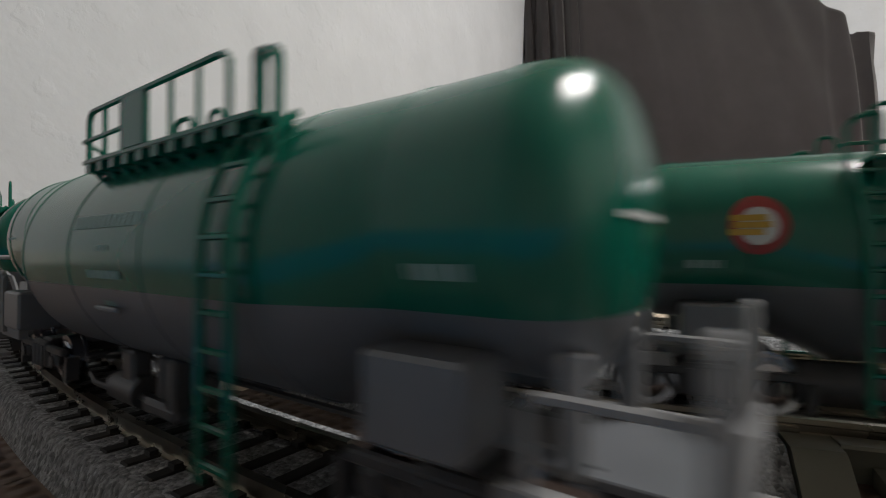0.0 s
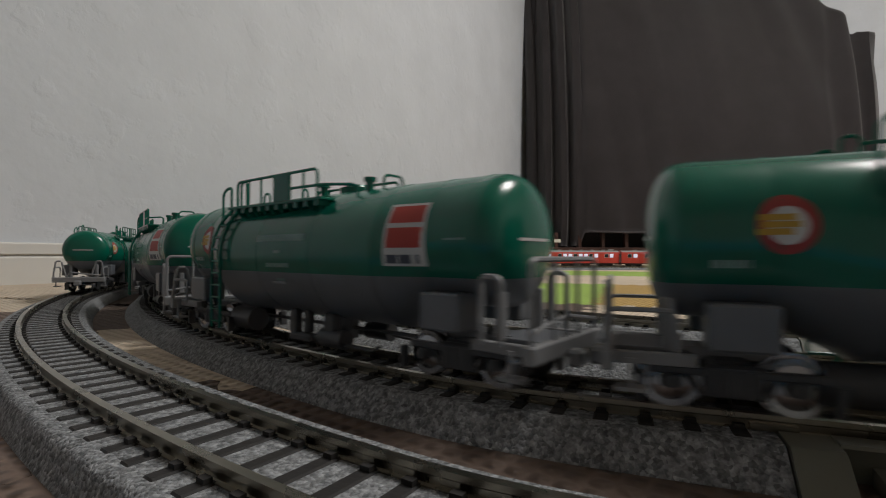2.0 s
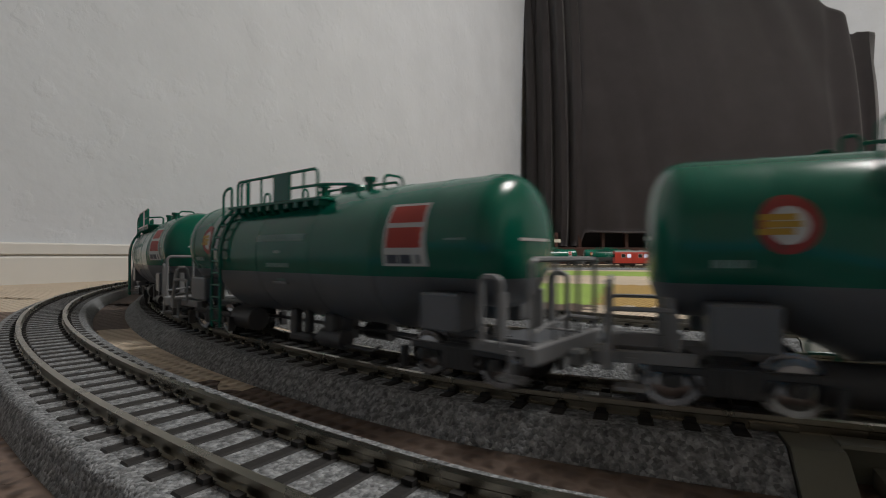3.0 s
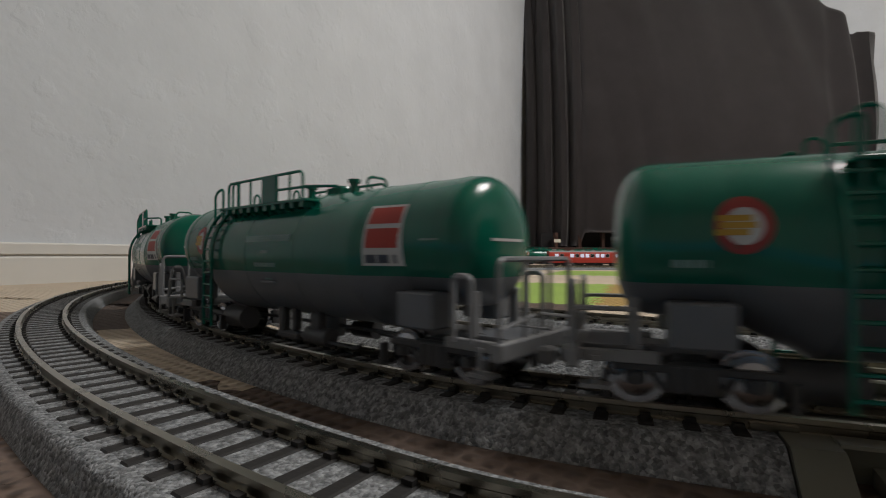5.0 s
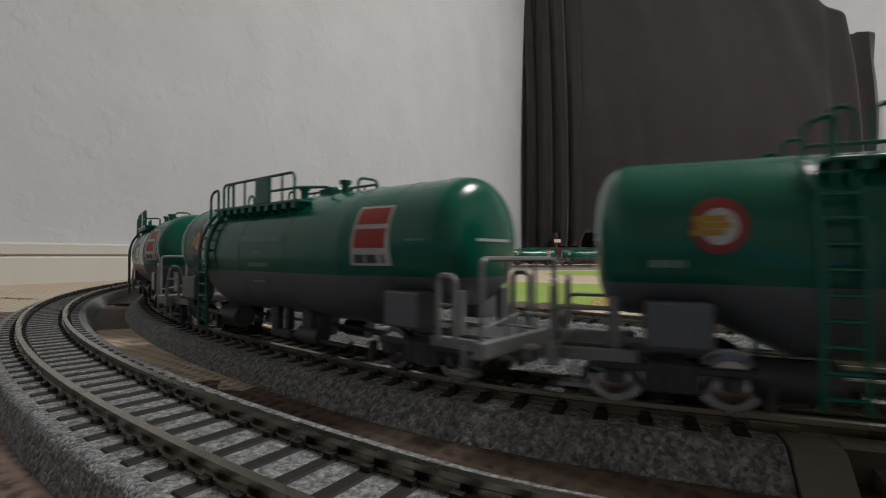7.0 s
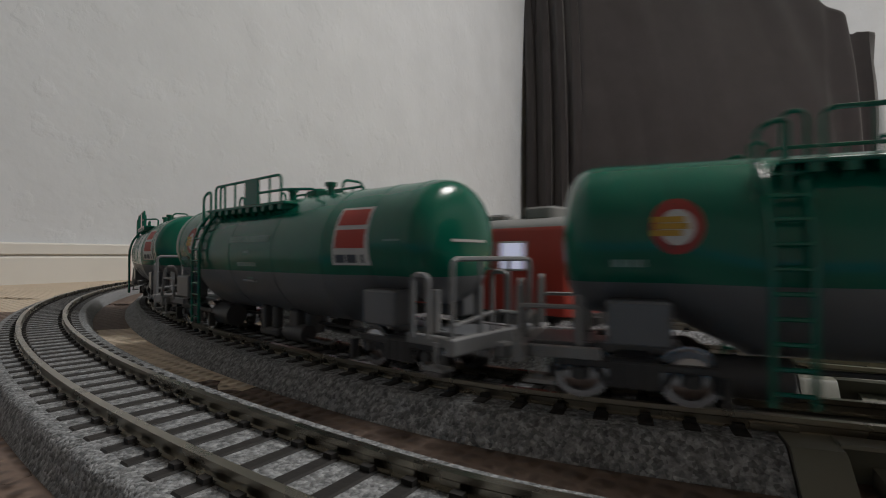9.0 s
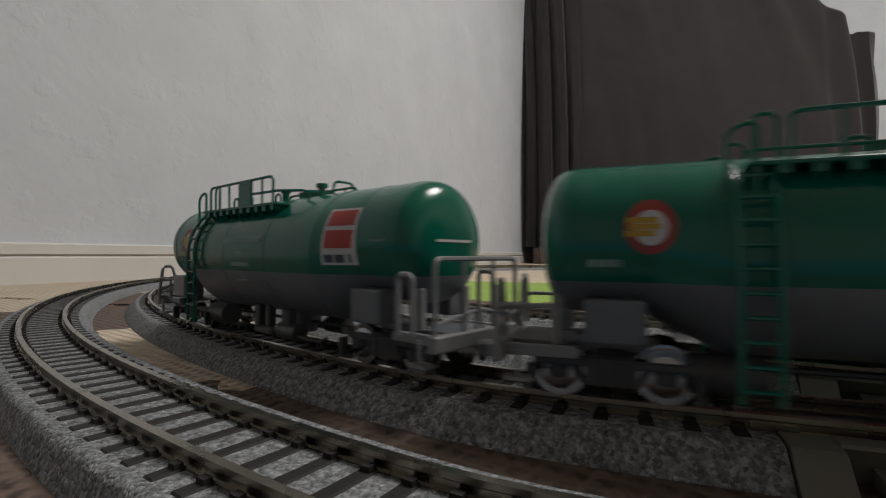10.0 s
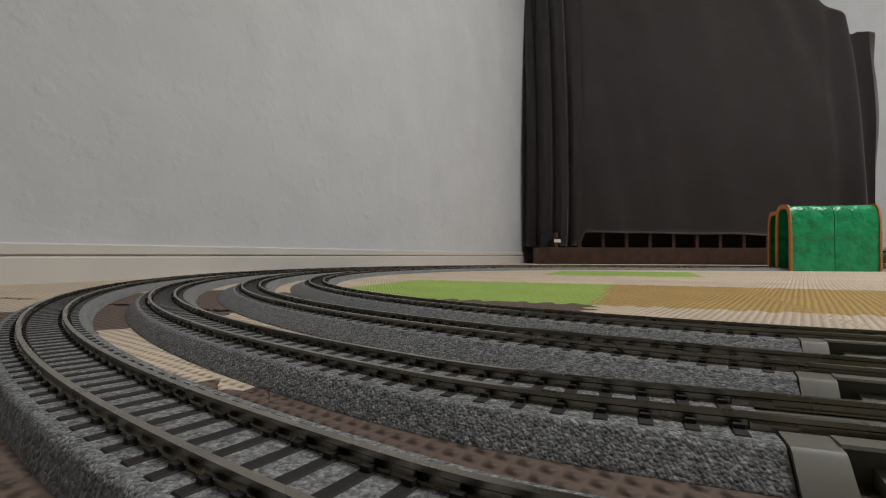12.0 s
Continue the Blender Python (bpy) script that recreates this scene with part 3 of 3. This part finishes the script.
        for q in range(10):
            z = 45 - q * 4.2
            dz = z - TANK_Z
            yy = math.sqrt(max(0.0, (TANK_R + 1.5) ** 2 - dz * dz)) if z > TANK_Z else TANK_R + 1.5
            part("rung", tube(bmesh.new(), [(-40.2, side * yy, z), (-34.2, side * yy, z)], 0.42), M["green"], lad)
        # underside gear
        part("gear_hanger", box(bmesh.new(), -7.0, -3.6, *sorted((side * 9, side * 12)), 3.4, 13, 0.5), M["bogie"], w)
        part("gear_hanger", box(bmesh.new(), -0.8, 1.6, *sorted((side * 8, side * 11)), 5.4, 13, 0.5), M["bogie"], w)
        part("brake_gear", box(bmesh.new(), -7.4, 4.6, *sorted((side * 8.5, side * 12.2)), 2.6, 5.4, 0.8), M["bogie"], w)
        part("air_tank", cyl(bmesh.new(), (8.0, side * 9.6, 4.9), (19.0, side * 9.6, 4.9), 2.9, 18), M["bogie"], w)
        part("tank_bracket", box(bmesh.new(), 10.0, 15.0, *sorted((side * 8, side * 11.4)), 5.0, 12.5, 0.6), M["bogie"], w)
        part("gear_link", box(bmesh.new(), 4.2, 8.4, *sorted((side * 9, side * 11)), 3.8, 5.0, 0.3), M["bogie"], w)
        part("brake_rod", tube(bmesh.new(), [(19, side * 10.5, 3.8), (31, side * 10.2, 3.4), (34, side * 10.0, 5.0)], 0.55), M["bogie"], w)
        part("seam_catch", box(bmesh.new(), -5.0, 3.0, *sorted((side * 18.9, side * 19.7)), 21.4, 22.2, 0.2), M["grey"], w)
    part("brake_cylinder", cyl(bmesh.new(), (-47.0, -7.5, 6.6), (-33.5, -7.5, 6.6), 4.2, 18), M["bogie"], w)
    # manhole and valves on top
    part("manhole", cyl(bmesh.new(), (12, 0, 49), (12, 0, 52.0), 5.2, 20), M["green"], w)
    part("manhole_lid", cyl(bmesh.new(), (12, 0, 51.9), (12, 0, 53.0), 4.0, 20, 3.4), M["green"], w)
    for x in (2, 24):
        part("valve", cyl(bmesh.new(), (x, -5, 48), (x, -5, 53.0), 1.3, 10), M["green"], w)
        part("valve_cap", cyl(bmesh.new(), (x, -5, 52.6), (x, -5, 53.8), 1.9, 10), M["green"], w)
    part("hoop", tube(bmesh.new(), arch((29, -4, 49), (29, 4, 49), 5.4, 0, rad=2), 0.45), M["green"], w)
    part("outlet", cyl(bmesh.new(), (8, 0, 3.5), (8, 0, 12), 3.6, 16), M["grey"], w)
    part("rod", tube(bmesh.new(), [(-46, 0, 7.0), (46, 0, 7.0)], 0.6), M["bogie"], w)
    # end frames, saddles, platforms, couplers, bogies
    bog, wh = bogie_mesh(), wheelset_mesh()
    for sg in (-1, 1):
        part("end_sill", box(bmesh.new(), *sorted((sg * 52, sg * 85)), -4.2, 4.2, 8.8, 11.4, 0.4), M["frame"], w)
        for s2 in (-1, 1):
            ys = sorted((s2 * 9.5, s2 * 17.6))
            part("saddle", box(bmesh.new(), *sorted((sg * 55.0, sg * 66.8)), *ys, 12.8, 21.6, 0.5), M["grey"], w)
            part("side_sill", box(bmesh.new(), *sorted((sg * 68, sg * 85)), *sorted((s2 * 12.5, s2 * 14.5)), 9.0, 11.4, 0.2), M["frame"], w)
            if sg > 0:
                part("side_hoop", tube(bmesh.new(), arch((72.2, s2 * 16.4, 11), (77.2, s2 * 16.4, 11), 14.8, 0, rad=1.6), 0.7), M["frame"], w, "narrow light grey side hoop")
                part("rail_post", tube(bmesh.new(), [(84.6, s2 * 6.2, 11), (84.6, s2 * 6.2, 29.4)], 0.5), M["frame"], w)
                part("cross_rail", tube(bmesh.new(), [(84.6, s2 * 16.0, 14.6), (84.6, s2 * 1.5, 16.6), (84.6, s2 * 1.2, 12)], 0.45), M["frame"], w)
            else:
                pts = [(-84.5, s2 * 17.4, 11), (-84.5, s2 * 15.8, 24), (-84.5, s2 * 14.8, 25), (-84.5, s2 * 12.6, 25), (-84.5, s2 * 11.6, 24), (-84.5, s2 * 8.2, 11)]
                part("end_rail", tube(bmesh.new(), pts, 0.68), M["frame"], w, "light grey end handrail")
                part("end_rail", tube(bmesh.new(), arch((-84.5, s2 * 16.8, 11), (-72, s2 * 16.8, 11), 9.0, 0, rad=1.6), 0.5), M["frame"], w)
            part("step", box(bmesh.new(), sg * 80 - 3, sg * 80 + 3, *sorted((s2 * 14, s2 * 17.8)), 4.2, 5.0), M["frame"], w)
            part("step_hanger", tube(bmesh.new(), [(sg * 80, s2 * 17, 4.6), (sg * 80, s2 * 17, 10.6)], 0.5), M["frame"], w)
            part("stake", box(bmesh.new(), *sorted((sg * 71.5, sg * 74)), *sorted((s2 * 8, s2 * 10)), 11, 22, 0.3), M["frame"], w)
        if sg > 0:
            part("end_rail", tube(bmesh.new(), arch((84.6, -16.6, 11), (84.6, 16.6, 11), 18.6, 0, rad=1.8), 0.62), M["frame"], w, "light grey handrail across the wagon end")
        if sg < 0:
            part("end_rail", tube(bmesh.new(), [(-85.4, -15.5, 13.4), (-85.4, -5, 14.6), (-85.4, 6, 16.2), (-85.4, 8, 12)], 0.55), M["frame"], w)
        part("end_beam", box(bmesh.new(), *sorted((sg * 83, sg * 85.8)), -17.8, 17.8, 8.0, 12.0, 0.4), M["frame"], w, "light grey end beam")
        part("platform", box(bmesh.new(), *sorted((sg * 70, sg * 83.5)), -9.0, 9.0, 10.6, 11.6, 0.15), M["grey"], w)
        part("coupler", box(bmesh.new(), *sorted((sg * 85.5, sg * 88.9)), -2.4, 2.4, 5.6, 9.4, 0.7), M["frame"], w)
        bg = share("bogie", bog, w, Matrix.Translation((sg * BOGIE_X * MM, 0, 0)))
        for x in (-AXLE, AXLE):
            share("wheelset", wh, bg, Matrix.Translation((x * MM, 0, 5.6 * MM)))
    return w


# ---------------- red railcars ----------------
CAR_L = 122.0


def railcar():
    c = thing("railcar", "red model railcar with a grey roof and lit windows", "railcar", "red railcars")
    w, z0, z1 = 15.8, 9.5, 39.0
    sec = [(-w, z0), (-w, z1)] + [(-w * math.cos(t), z1 + 6.0 * math.sin(t)) for t in [math.pi * k / 12 for k in range(1, 12)]] + [(w, z1), (w, z0)]
    bm = bmesh.new()
    ends = [[bm.verts.new((x, y, z)) for y, z in sec] for x in (-CAR_L + 2, CAR_L - 2)]
    n = len(sec)
    for j in range(n):
        f = bm.faces.new((ends[0][j], ends[0][(j + 1) % n], ends[1][(j + 1) % n], ends[1][j]))
        f.material_index = 1 if 2 <= j <= n - 4 else 0
    bm.faces.new(ends[0][::-1])
    bm.faces.new(ends[1])
    body = part("body", bm, [M["carred"], M["roof"]], c, "red car body with a grey roof", smooth=0.5)
    me = mesh_from(box(bmesh.new(), -5.0, 5.0, -0.4, 0.4, 0, 9.5, 0.3), "window", M["lit"])
    dark = mesh_from(box(bmesh.new(), -5.0, 5.0, -0.4, 0.4, 0, 9.5, 0.3), "window", M["glass"])
    fr = mesh_from(box(bmesh.new(), -5.7, 5.7, -0.3, 0.3, -0.7, 10.2, 0.2), "window_frame", M["white"])
    door = mesh_from(box(bmesh.new(), -5.6, 5.6, -0.3, 0.3, 0, 26, 0.3), "door", M["carred"])
    for sg in (-1, 1):
        for k in range(14):
            x = -97.5 + 15 * k
            if k in (2, 11):
                share("door", door, body, Matrix.Translation((x * MM, sg * 15.9 * MM, 11 * MM)))
                continue
            wf = share("window_frame", fr, body, Matrix.Translation((x * MM, sg * 15.75 * MM, 25.5 * MM)))
            share("window", me if k % 3 else dark, wf, Matrix.Translation((0, sg * 0.25 * MM, 0)))
    for sg in (-1, 1):
        for y in (-9.5, 0, 9.5):
            share("cab_window", dark, body, Matrix.Translation((sg * (CAR_L - 1.9) * MM, y * MM, 26 * MM)) @ Matrix.Rotation(math.pi / 2, 4, "Z") @ Matrix.Diagonal((0.75, 1, 0.9, 1)))
        part("buffer_beam", box(bmesh.new(), *sorted((sg * (CAR_L - 3), sg * (CAR_L - 0.5))), -12, 12, 5, 9.6), M["black"], c)
        part("coupler", box(bmesh.new(), *sorted((sg * (CAR_L - 2), sg * (CAR_L + 2))), -2, 2, 5.5, 8.5), M["black"], c)
    for x in (-80, -48, -16, 16, 48, 80):
        part("roof_vent", box(bmesh.new(), x - 4.5, x + 4.5, -3.4, 3.4, 44.4, 47.2, 0.8), M["roof"], c)
    part("radiator", box(bmesh.new(), 96, 108, -6, 6, 44.0, 49.0, 0.8), M["roof"], c)
    part("skirting", box(bmesh.new(), -CAR_L + 4, CAR_L - 4, -14.6, 14.6, 8.4, 9.7), M["black"], c)
    for x in (-30, -4, 26):
        part("underfloor_box", box(bmesh.new(), x - 9, x + 9, -13, 13, 2.6, 8.6, 0.6), M["black"], c)
    for sg in (-1, 1):
        bm = bmesh.new()
        for y in (-11.6, 11.6):
            box(bm, -19, 19, y - 1.2, y + 1.2, 3.2, 7.6, 0.6)
        box(bm, -4, 4, -11, 11, 5, 9, 0.4)
        bg = part("bogie", bm, M["black"], c)
        bg.matrix_basis = Matrix.Translation((sg * 84 * MM, 0, 0))
        for x in (-13, 13):
            bm = bmesh.new()
            for y in (-8.2, 8.2):
                cyl(bm, (0, y - 1.1, 0), (0, y + 1.1, 0), 5.4, 20)
            cyl(bm, (0, -8, 0), (0, 8, 0), 1.0, 8)
            ws = part("wheelset", bm, M["black"], bg)
            ws.matrix_basis = Matrix.Translation((x * MM, 0, 5.4 * MM))
    return c


# ---------------- tunnels on the far side ----------------


def tunnel(ka, kb, s0, s1, height, label):
    t = thing("toy_tunnel", label, "tunnel", "toy tunnels")
    x0, y0, h0 = line(ka, s0)
    x1, y1, h1 = line(ka, s1)
    xb, yb, _ = line(kb, math.pi * RAD[kb] + (s0 - math.pi * RAD[ka]))
    ux, uy = math.cos(h0), math.sin(h0)
    L = math.hypot(x1 - x0, y1 - y0)
    half = math.hypot(xb - x0, yb - y0) / 2 + 33
    cx, cy = (x0 + xb) / 2, (y0 + yb) / 2
    t.matrix_basis = Matrix.Translation((cx * MM, cy * MM, 0)) @ Matrix.Rotation(h0, 4, "Z")
    rnd = random.Random(int(s0))

    def section(w, hh, th):
        pts = [(-w, 0.0)]
        for k in range(0, 13):
            a = math.pi * k / 12
            pts.append((-w * math.copysign(abs(math.cos(a)) ** 0.45, math.cos(a)), hh * 0.62 + hh * 0.38 * math.sin(a) ** 0.8))
        pts.append((w, 0.0))
        return pts

    for a, b in ((4.0, L * 0.5 - 0.8), (L * 0.5 + 0.8, L - 4.0)):
        bm = bmesh.new()
        rings, n = [], 10
        for i in range(n + 1):
            x = a + (b - a) * i / n
            edge = 1.0 if 0 < i < n else 0.985
            row = []
            for (yy, zz) in section(half, height, 0):
                bump = 2.2 * noise.noise(Vector((x * 0.05, yy * 0.05, zz * 0.05 + s0)))
                row.append(bm.verts.new((x, yy * edge + bump * (1 if abs(yy) > 5 else 0), zz * edge + (bump if zz > 5 else 0))))
            rings.append(row)
        inner = [[bm.verts.new((a + (b - a) * i / n, yy, zz)) for yy, zz in section(half - 3.5, height - 4.5, 0)] for i in range(n + 1)]
        m = len(rings[0])
        for i in range(n):
            for j in range(m - 1):
                bm.faces.new((rings[i][j], rings[i][j + 1], rings[i + 1][j + 1], rings[i + 1][j]))
                bm.faces.new((inner[i][j + 1], inner[i][j], inner[i + 1][j], inner[i + 1][j + 1]))
        for i in (0, n):
            for j in range(m - 1):
                bm.faces.new((rings[i][j], inner[i][j], inner[i][j + 1], rings[i][j + 1]))
        part("shell", bm, M["tunnel"], t, "crinkled glossy green tunnel shell", smooth=0.8)
    for x in (0.0, L - 4.0):
        so, si = section(half + 3, height + 4, 0), section(half - 6, height - 8, 0)
        bm = bmesh.new()
        fo = [bm.verts.new((x, y, z)) for y, z in so]
        fi = [bm.verts.new((x, y, z)) for y, z in si]
        bo = [bm.verts.new((x + 4, y, z)) for y, z in so]
        bi = [bm.verts.new((x + 4, y, z)) for y, z in si]
        for j in range(len(so) - 1):
            bm.faces.new((fo[j], fo[j + 1], fi[j + 1], fi[j]))
            bm.faces.new((bo[j + 1], bo[j], bi[j], bi[j + 1]))
            bm.faces.new((fo[j + 1], fo[j], bo[j], bo[j + 1]))
            bm.faces.new((fi[j], fi[j + 1], bi[j + 1], bi[j]))
        por = part("portal", bm, M["brick"], t, "orange brick-moulded portal", smooth=0)
        stone = mesh_from(box(bmesh.new(), -2.7, 2.7, -0.8, 0.8, 0, 5.0, 0.3), "portal_stone", M["brick"])
        for sg in (-1, 1):
            for q in range(int((height * 0.62 - 8) / 6.6)):
                share("portal_stone", stone, por, Matrix.Translation(((x + 2) * MM, sg * (half + 3.4) * MM, (6.0 + 6.6 * q) * MM)))
    return t


# ---------------- draped furniture ----------------


def draped_furniture():
    c = thing("cabinet", "dark wooden slatted furniture base under a cloth", "cabinet")
    x0, x1, y0, y1 = 345.0, 1530.0, 1725.0, 1840.0
    part("body", box(bmesh.new(), x0 + 130, x1 - 60, y0 + 78, y1 + 60, 112, 560, 4), M["wood"], c)
    part("plinth", box(bmesh.new(), x0, x1, y0 + 8, y1, 0, 60, 2), M["wood"], c)
    # added dark sheet: the shade between the slats is put into its colour
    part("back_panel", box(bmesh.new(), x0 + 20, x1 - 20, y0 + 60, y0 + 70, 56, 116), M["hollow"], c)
    for k in range(14):
        x = x0 + 60 + 85 * k
        part("slat", box(bmesh.new(), x, x + 12, y0 + 14, y0 + 40, 59, 114, 1), M["wood"], c)
    # the cloth: a folded sheet over the furniture
    d = thing("drape_cloth", "dark grey-brown fleece cloth draped over the furniture", "cloth")

    def front(u, v):
        """u along the front 0..1, v from hem 0 to top 1."""
        inner = min(1.0, max(0.0, (u - 0.142) / 0.012))
        inner = inner * inner * (3 - 2 * inner)
        x = 326 + (1510 - 326) * u + 60 * u ** 3 * (1 - v)
        top = min(1400.0, 905.0 + 1.0 * 1184 * (1 - u))
        hem = 74 + (126 - 74 - 22 * u + 7 * noise.noise(Vector((u * 6, 0, 3)))) * inner
        z = hem + (top - hem) * v
        # broad belly of the load: leans back above, tucks in below
        lean = 0.00042 * max(0.0, z - 320) ** 2 * (0.35 + 0.65 * u) + 0.00035 * max(0.0, 330 - z) ** 2
        # hanging folds, deep beside the wall and at the far corner, faint and slanting between
        near_wall = max(0.0, 1 - u / 0.15)
        fold = (1 - inner) * (15 * math.sin(u * 150 + 0.5 * v) + 7 * math.sin(u * 310 + 2.0 * v) - 26)
        fold += inner * (10 * noise.noise(Vector((u * 9 + v * 3.0, v * 1.2, 0.4))) + 26 * noise.noise(Vector((u * 2.6, v * 1.4, 2.0))))
        fold += inner * 7 * max(0.0, math.sin(u * 34 + 5.5 * v)) * max(0.0, 1 - abs(u - 0.3) * 3)
        right = max(0.0, (u - 0.86) / 0.14)
        fold += 40 * right * math.sin(u * 62 + 1.2 * v)
        back = 150 * near_wall ** 2
        x *= 1 + (lean / 1704) * min(1.0, u * 3)
        return (x + 6 * noise.noise(Vector((u * 8, v * 3, 9))) * inner, 1704 - fold + lean + back, z)

    bm = bmesh.new()
    nu, nv = 190, 56
    g = [[bm.verts.new(front(i / nu, j / nv)) for j in range(nv + 1)] for i in range(nu + 1)]
    for i in range(nu):
        for j in range(nv):
            bm.faces.new((g[i][j], g[i + 1][j], g[i + 1][j + 1], g[i][j + 1]))
    # top and the side falls
    back = [bm.verts.new((g[i][nv].co.x, max(1905, g[i][nv].co.y + 20), g[i][nv].co.z + 12)) for i in range(nu + 1)]
    for i in range(nu):
        bm.faces.new((g[i][nv], g[i + 1][nv], back[i + 1], back[i]))
    for i, dx in ((0, 40), (nu, 75)):
        col = g[i]
        prev = col
        for q in range(1, 9):
            cur = [bm.verts.new((v.co.x + dx * (q / 8) ** 0.5 + 6 * math.sin(q * 2.1 + v.co.z * 0.01), v.co.y + (1905 - v.co.y) * q / 8, v.co.z + (12 if j == nv else 0) * q / 8)) for j, v in enumerate(col)]
            for j in range(nv):
                bm.faces.new((prev[j], prev[j + 1], cur[j + 1], cur[j]))
            prev = cur
    bmesh.ops.solidify(bm, geom=bm.faces[:], thickness=3.0)
    part("sheet", bm, M["cloth"], d, smooth=1.2)
    bm = bmesh.new()
    tube(bm, [Vector(front(0.165 + 0.835 * i / 80, 0.004)) + Vector((0, -2, -1)) for i in range(81)], 3.0, 6)
    part("hem", bm, M["cloth"], d)
    part("label", box(bmesh.new(), 392, 414, 1690, 1693, 86, 97), M["tag"], d, "small cream fabric label")
    # stood back near the wall, at its full size
    c.scale = d.scale = (1.32, 1.32, 1.32)
    d.location.z = -0.012


# ---------------- building the things ----------------
made_tracks = tracks()
crossings()
FARK = {k: math.pi * RAD[k] for k in RAD}
tunnel(4, 4, FARK[4] + 405, FARK[4] + 623, 176, "green crinkled plastic toy tunnel with orange portals over the tracks")
tunnel(2, 2, FARK[2] + 455, FARK[2] + 660, 170, "green crinkled plastic toy tunnel standing behind the other one")
draped_furniture()
first = tank_wagon()
TRAIN_B = [first] + [copy_thing(first, Matrix()) for _ in range(12)]
TRAIN_A = [copy_thing(first, Matrix()) for _ in range(9)]
red = railcar()
RED_A = [red] + [copy_thing(red, Matrix()) for _ in range(2)]
RED_C = [copy_thing(red, Matrix()) for _ in range(2)]
foam_mats()
sleepers(made_tracks)


# ---------------- what moves ----------------


def carried_pose(k, s, base, forward):
    """Pose of a vehicle whose bogies stand base apart on track k with its middle at s. forward: +1 towards growing s."""
    xa, ya, _ = line(k, s - base / 2)
    xb, yb, _ = line(k, s + base / 2)
    h = math.atan2(yb - ya, xb - xa) + (0 if forward > 0 else math.pi)
    return Matrix.Translation(((xa + xb) / 2 * MM, (ya + yb) / 2 * MM, RAIL_TOP * MM)) @ Matrix.Rotation(h, 4, "Z")


def s_tank_train(t, n):
    drift = float(np.interp(t, (0, 0.8, 1.6, 3.2, 4.9, 7, 9, 9.8, 10.8, 12), (0.6, -1.2, -6.0, -8.4, -4.2, -3, 1.2, 4, 5.8, 6)))
    return 352.5 + 175.9 * (10.5 - t) - SPACING * n + drift


def s_leaving(t):
    """Rear end of the train on the outer track."""
    return 337.2 + 240.0 * t + 8.0 * max(0.0, t - 3.0)


def s_red(t):
    """Rear end of the railcars on the third track."""
    keys = [(0.0, 3900.0), (3.0, 3020.0), (5.1, 2400.0), (6.0, 2050.0), (7.5, 1560.0), (9.0, 810.0), (9.2, 730.0), (10.1, 240.0), (12.0, -900.0)]
    for (a, p), (b, q) in zip(keys, keys[1:]):
        if t <= b:
            return p + (q - p) * (t - a) / (b - a)
    return keys[-1][1]


def roll_wheels(ob, distance):
    """Turns the wheelsets of a wagon by the way it has gone."""
    sets = [o for o in ob.children_recursive if o.name.startswith("wheelset")]
    for o in sets:
        place = o.matrix_basis.copy()
        walk(o, [(i / FPS, place @ Matrix.Rotation(distance(i / FPS) / 5.8, 4, "Y")) for i in range(12 * FPS + 1)])


def motions():
    steps = [i * 0.2 for i in range(61)]
    for n, ob in enumerate(TRAIN_B):
        walk(ob, [(t, carried_pose(2, s_tank_train(t, n), 2 * BOGIE_X, -1)) for t in steps])
        roll_wheels(ob, lambda t: -s_tank_train(t, 0))
    for n, ob in enumerate(TRAIN_A):
        walk(ob, [(t, carried_pose(1, s_leaving(t) + TANK_L + SPACING * n, 2 * BOGIE_X, 1)) for t in steps])
        roll_wheels(ob, lambda t: s_leaving(t))
    for n, ob in enumerate(RED_A):
        walk(ob, [(t, carried_pose(4, 1900.0 + 231.0 * (t - 3.0) + CAR_L + 248.0 * n, 168, 1)) for t in steps])
    for n, ob in enumerate(RED_C):
        walk(ob, [(t, carried_pose(3, s_red(t) - CAR_L - 248.0 * n, 168, -1)) for t in steps])


motions()
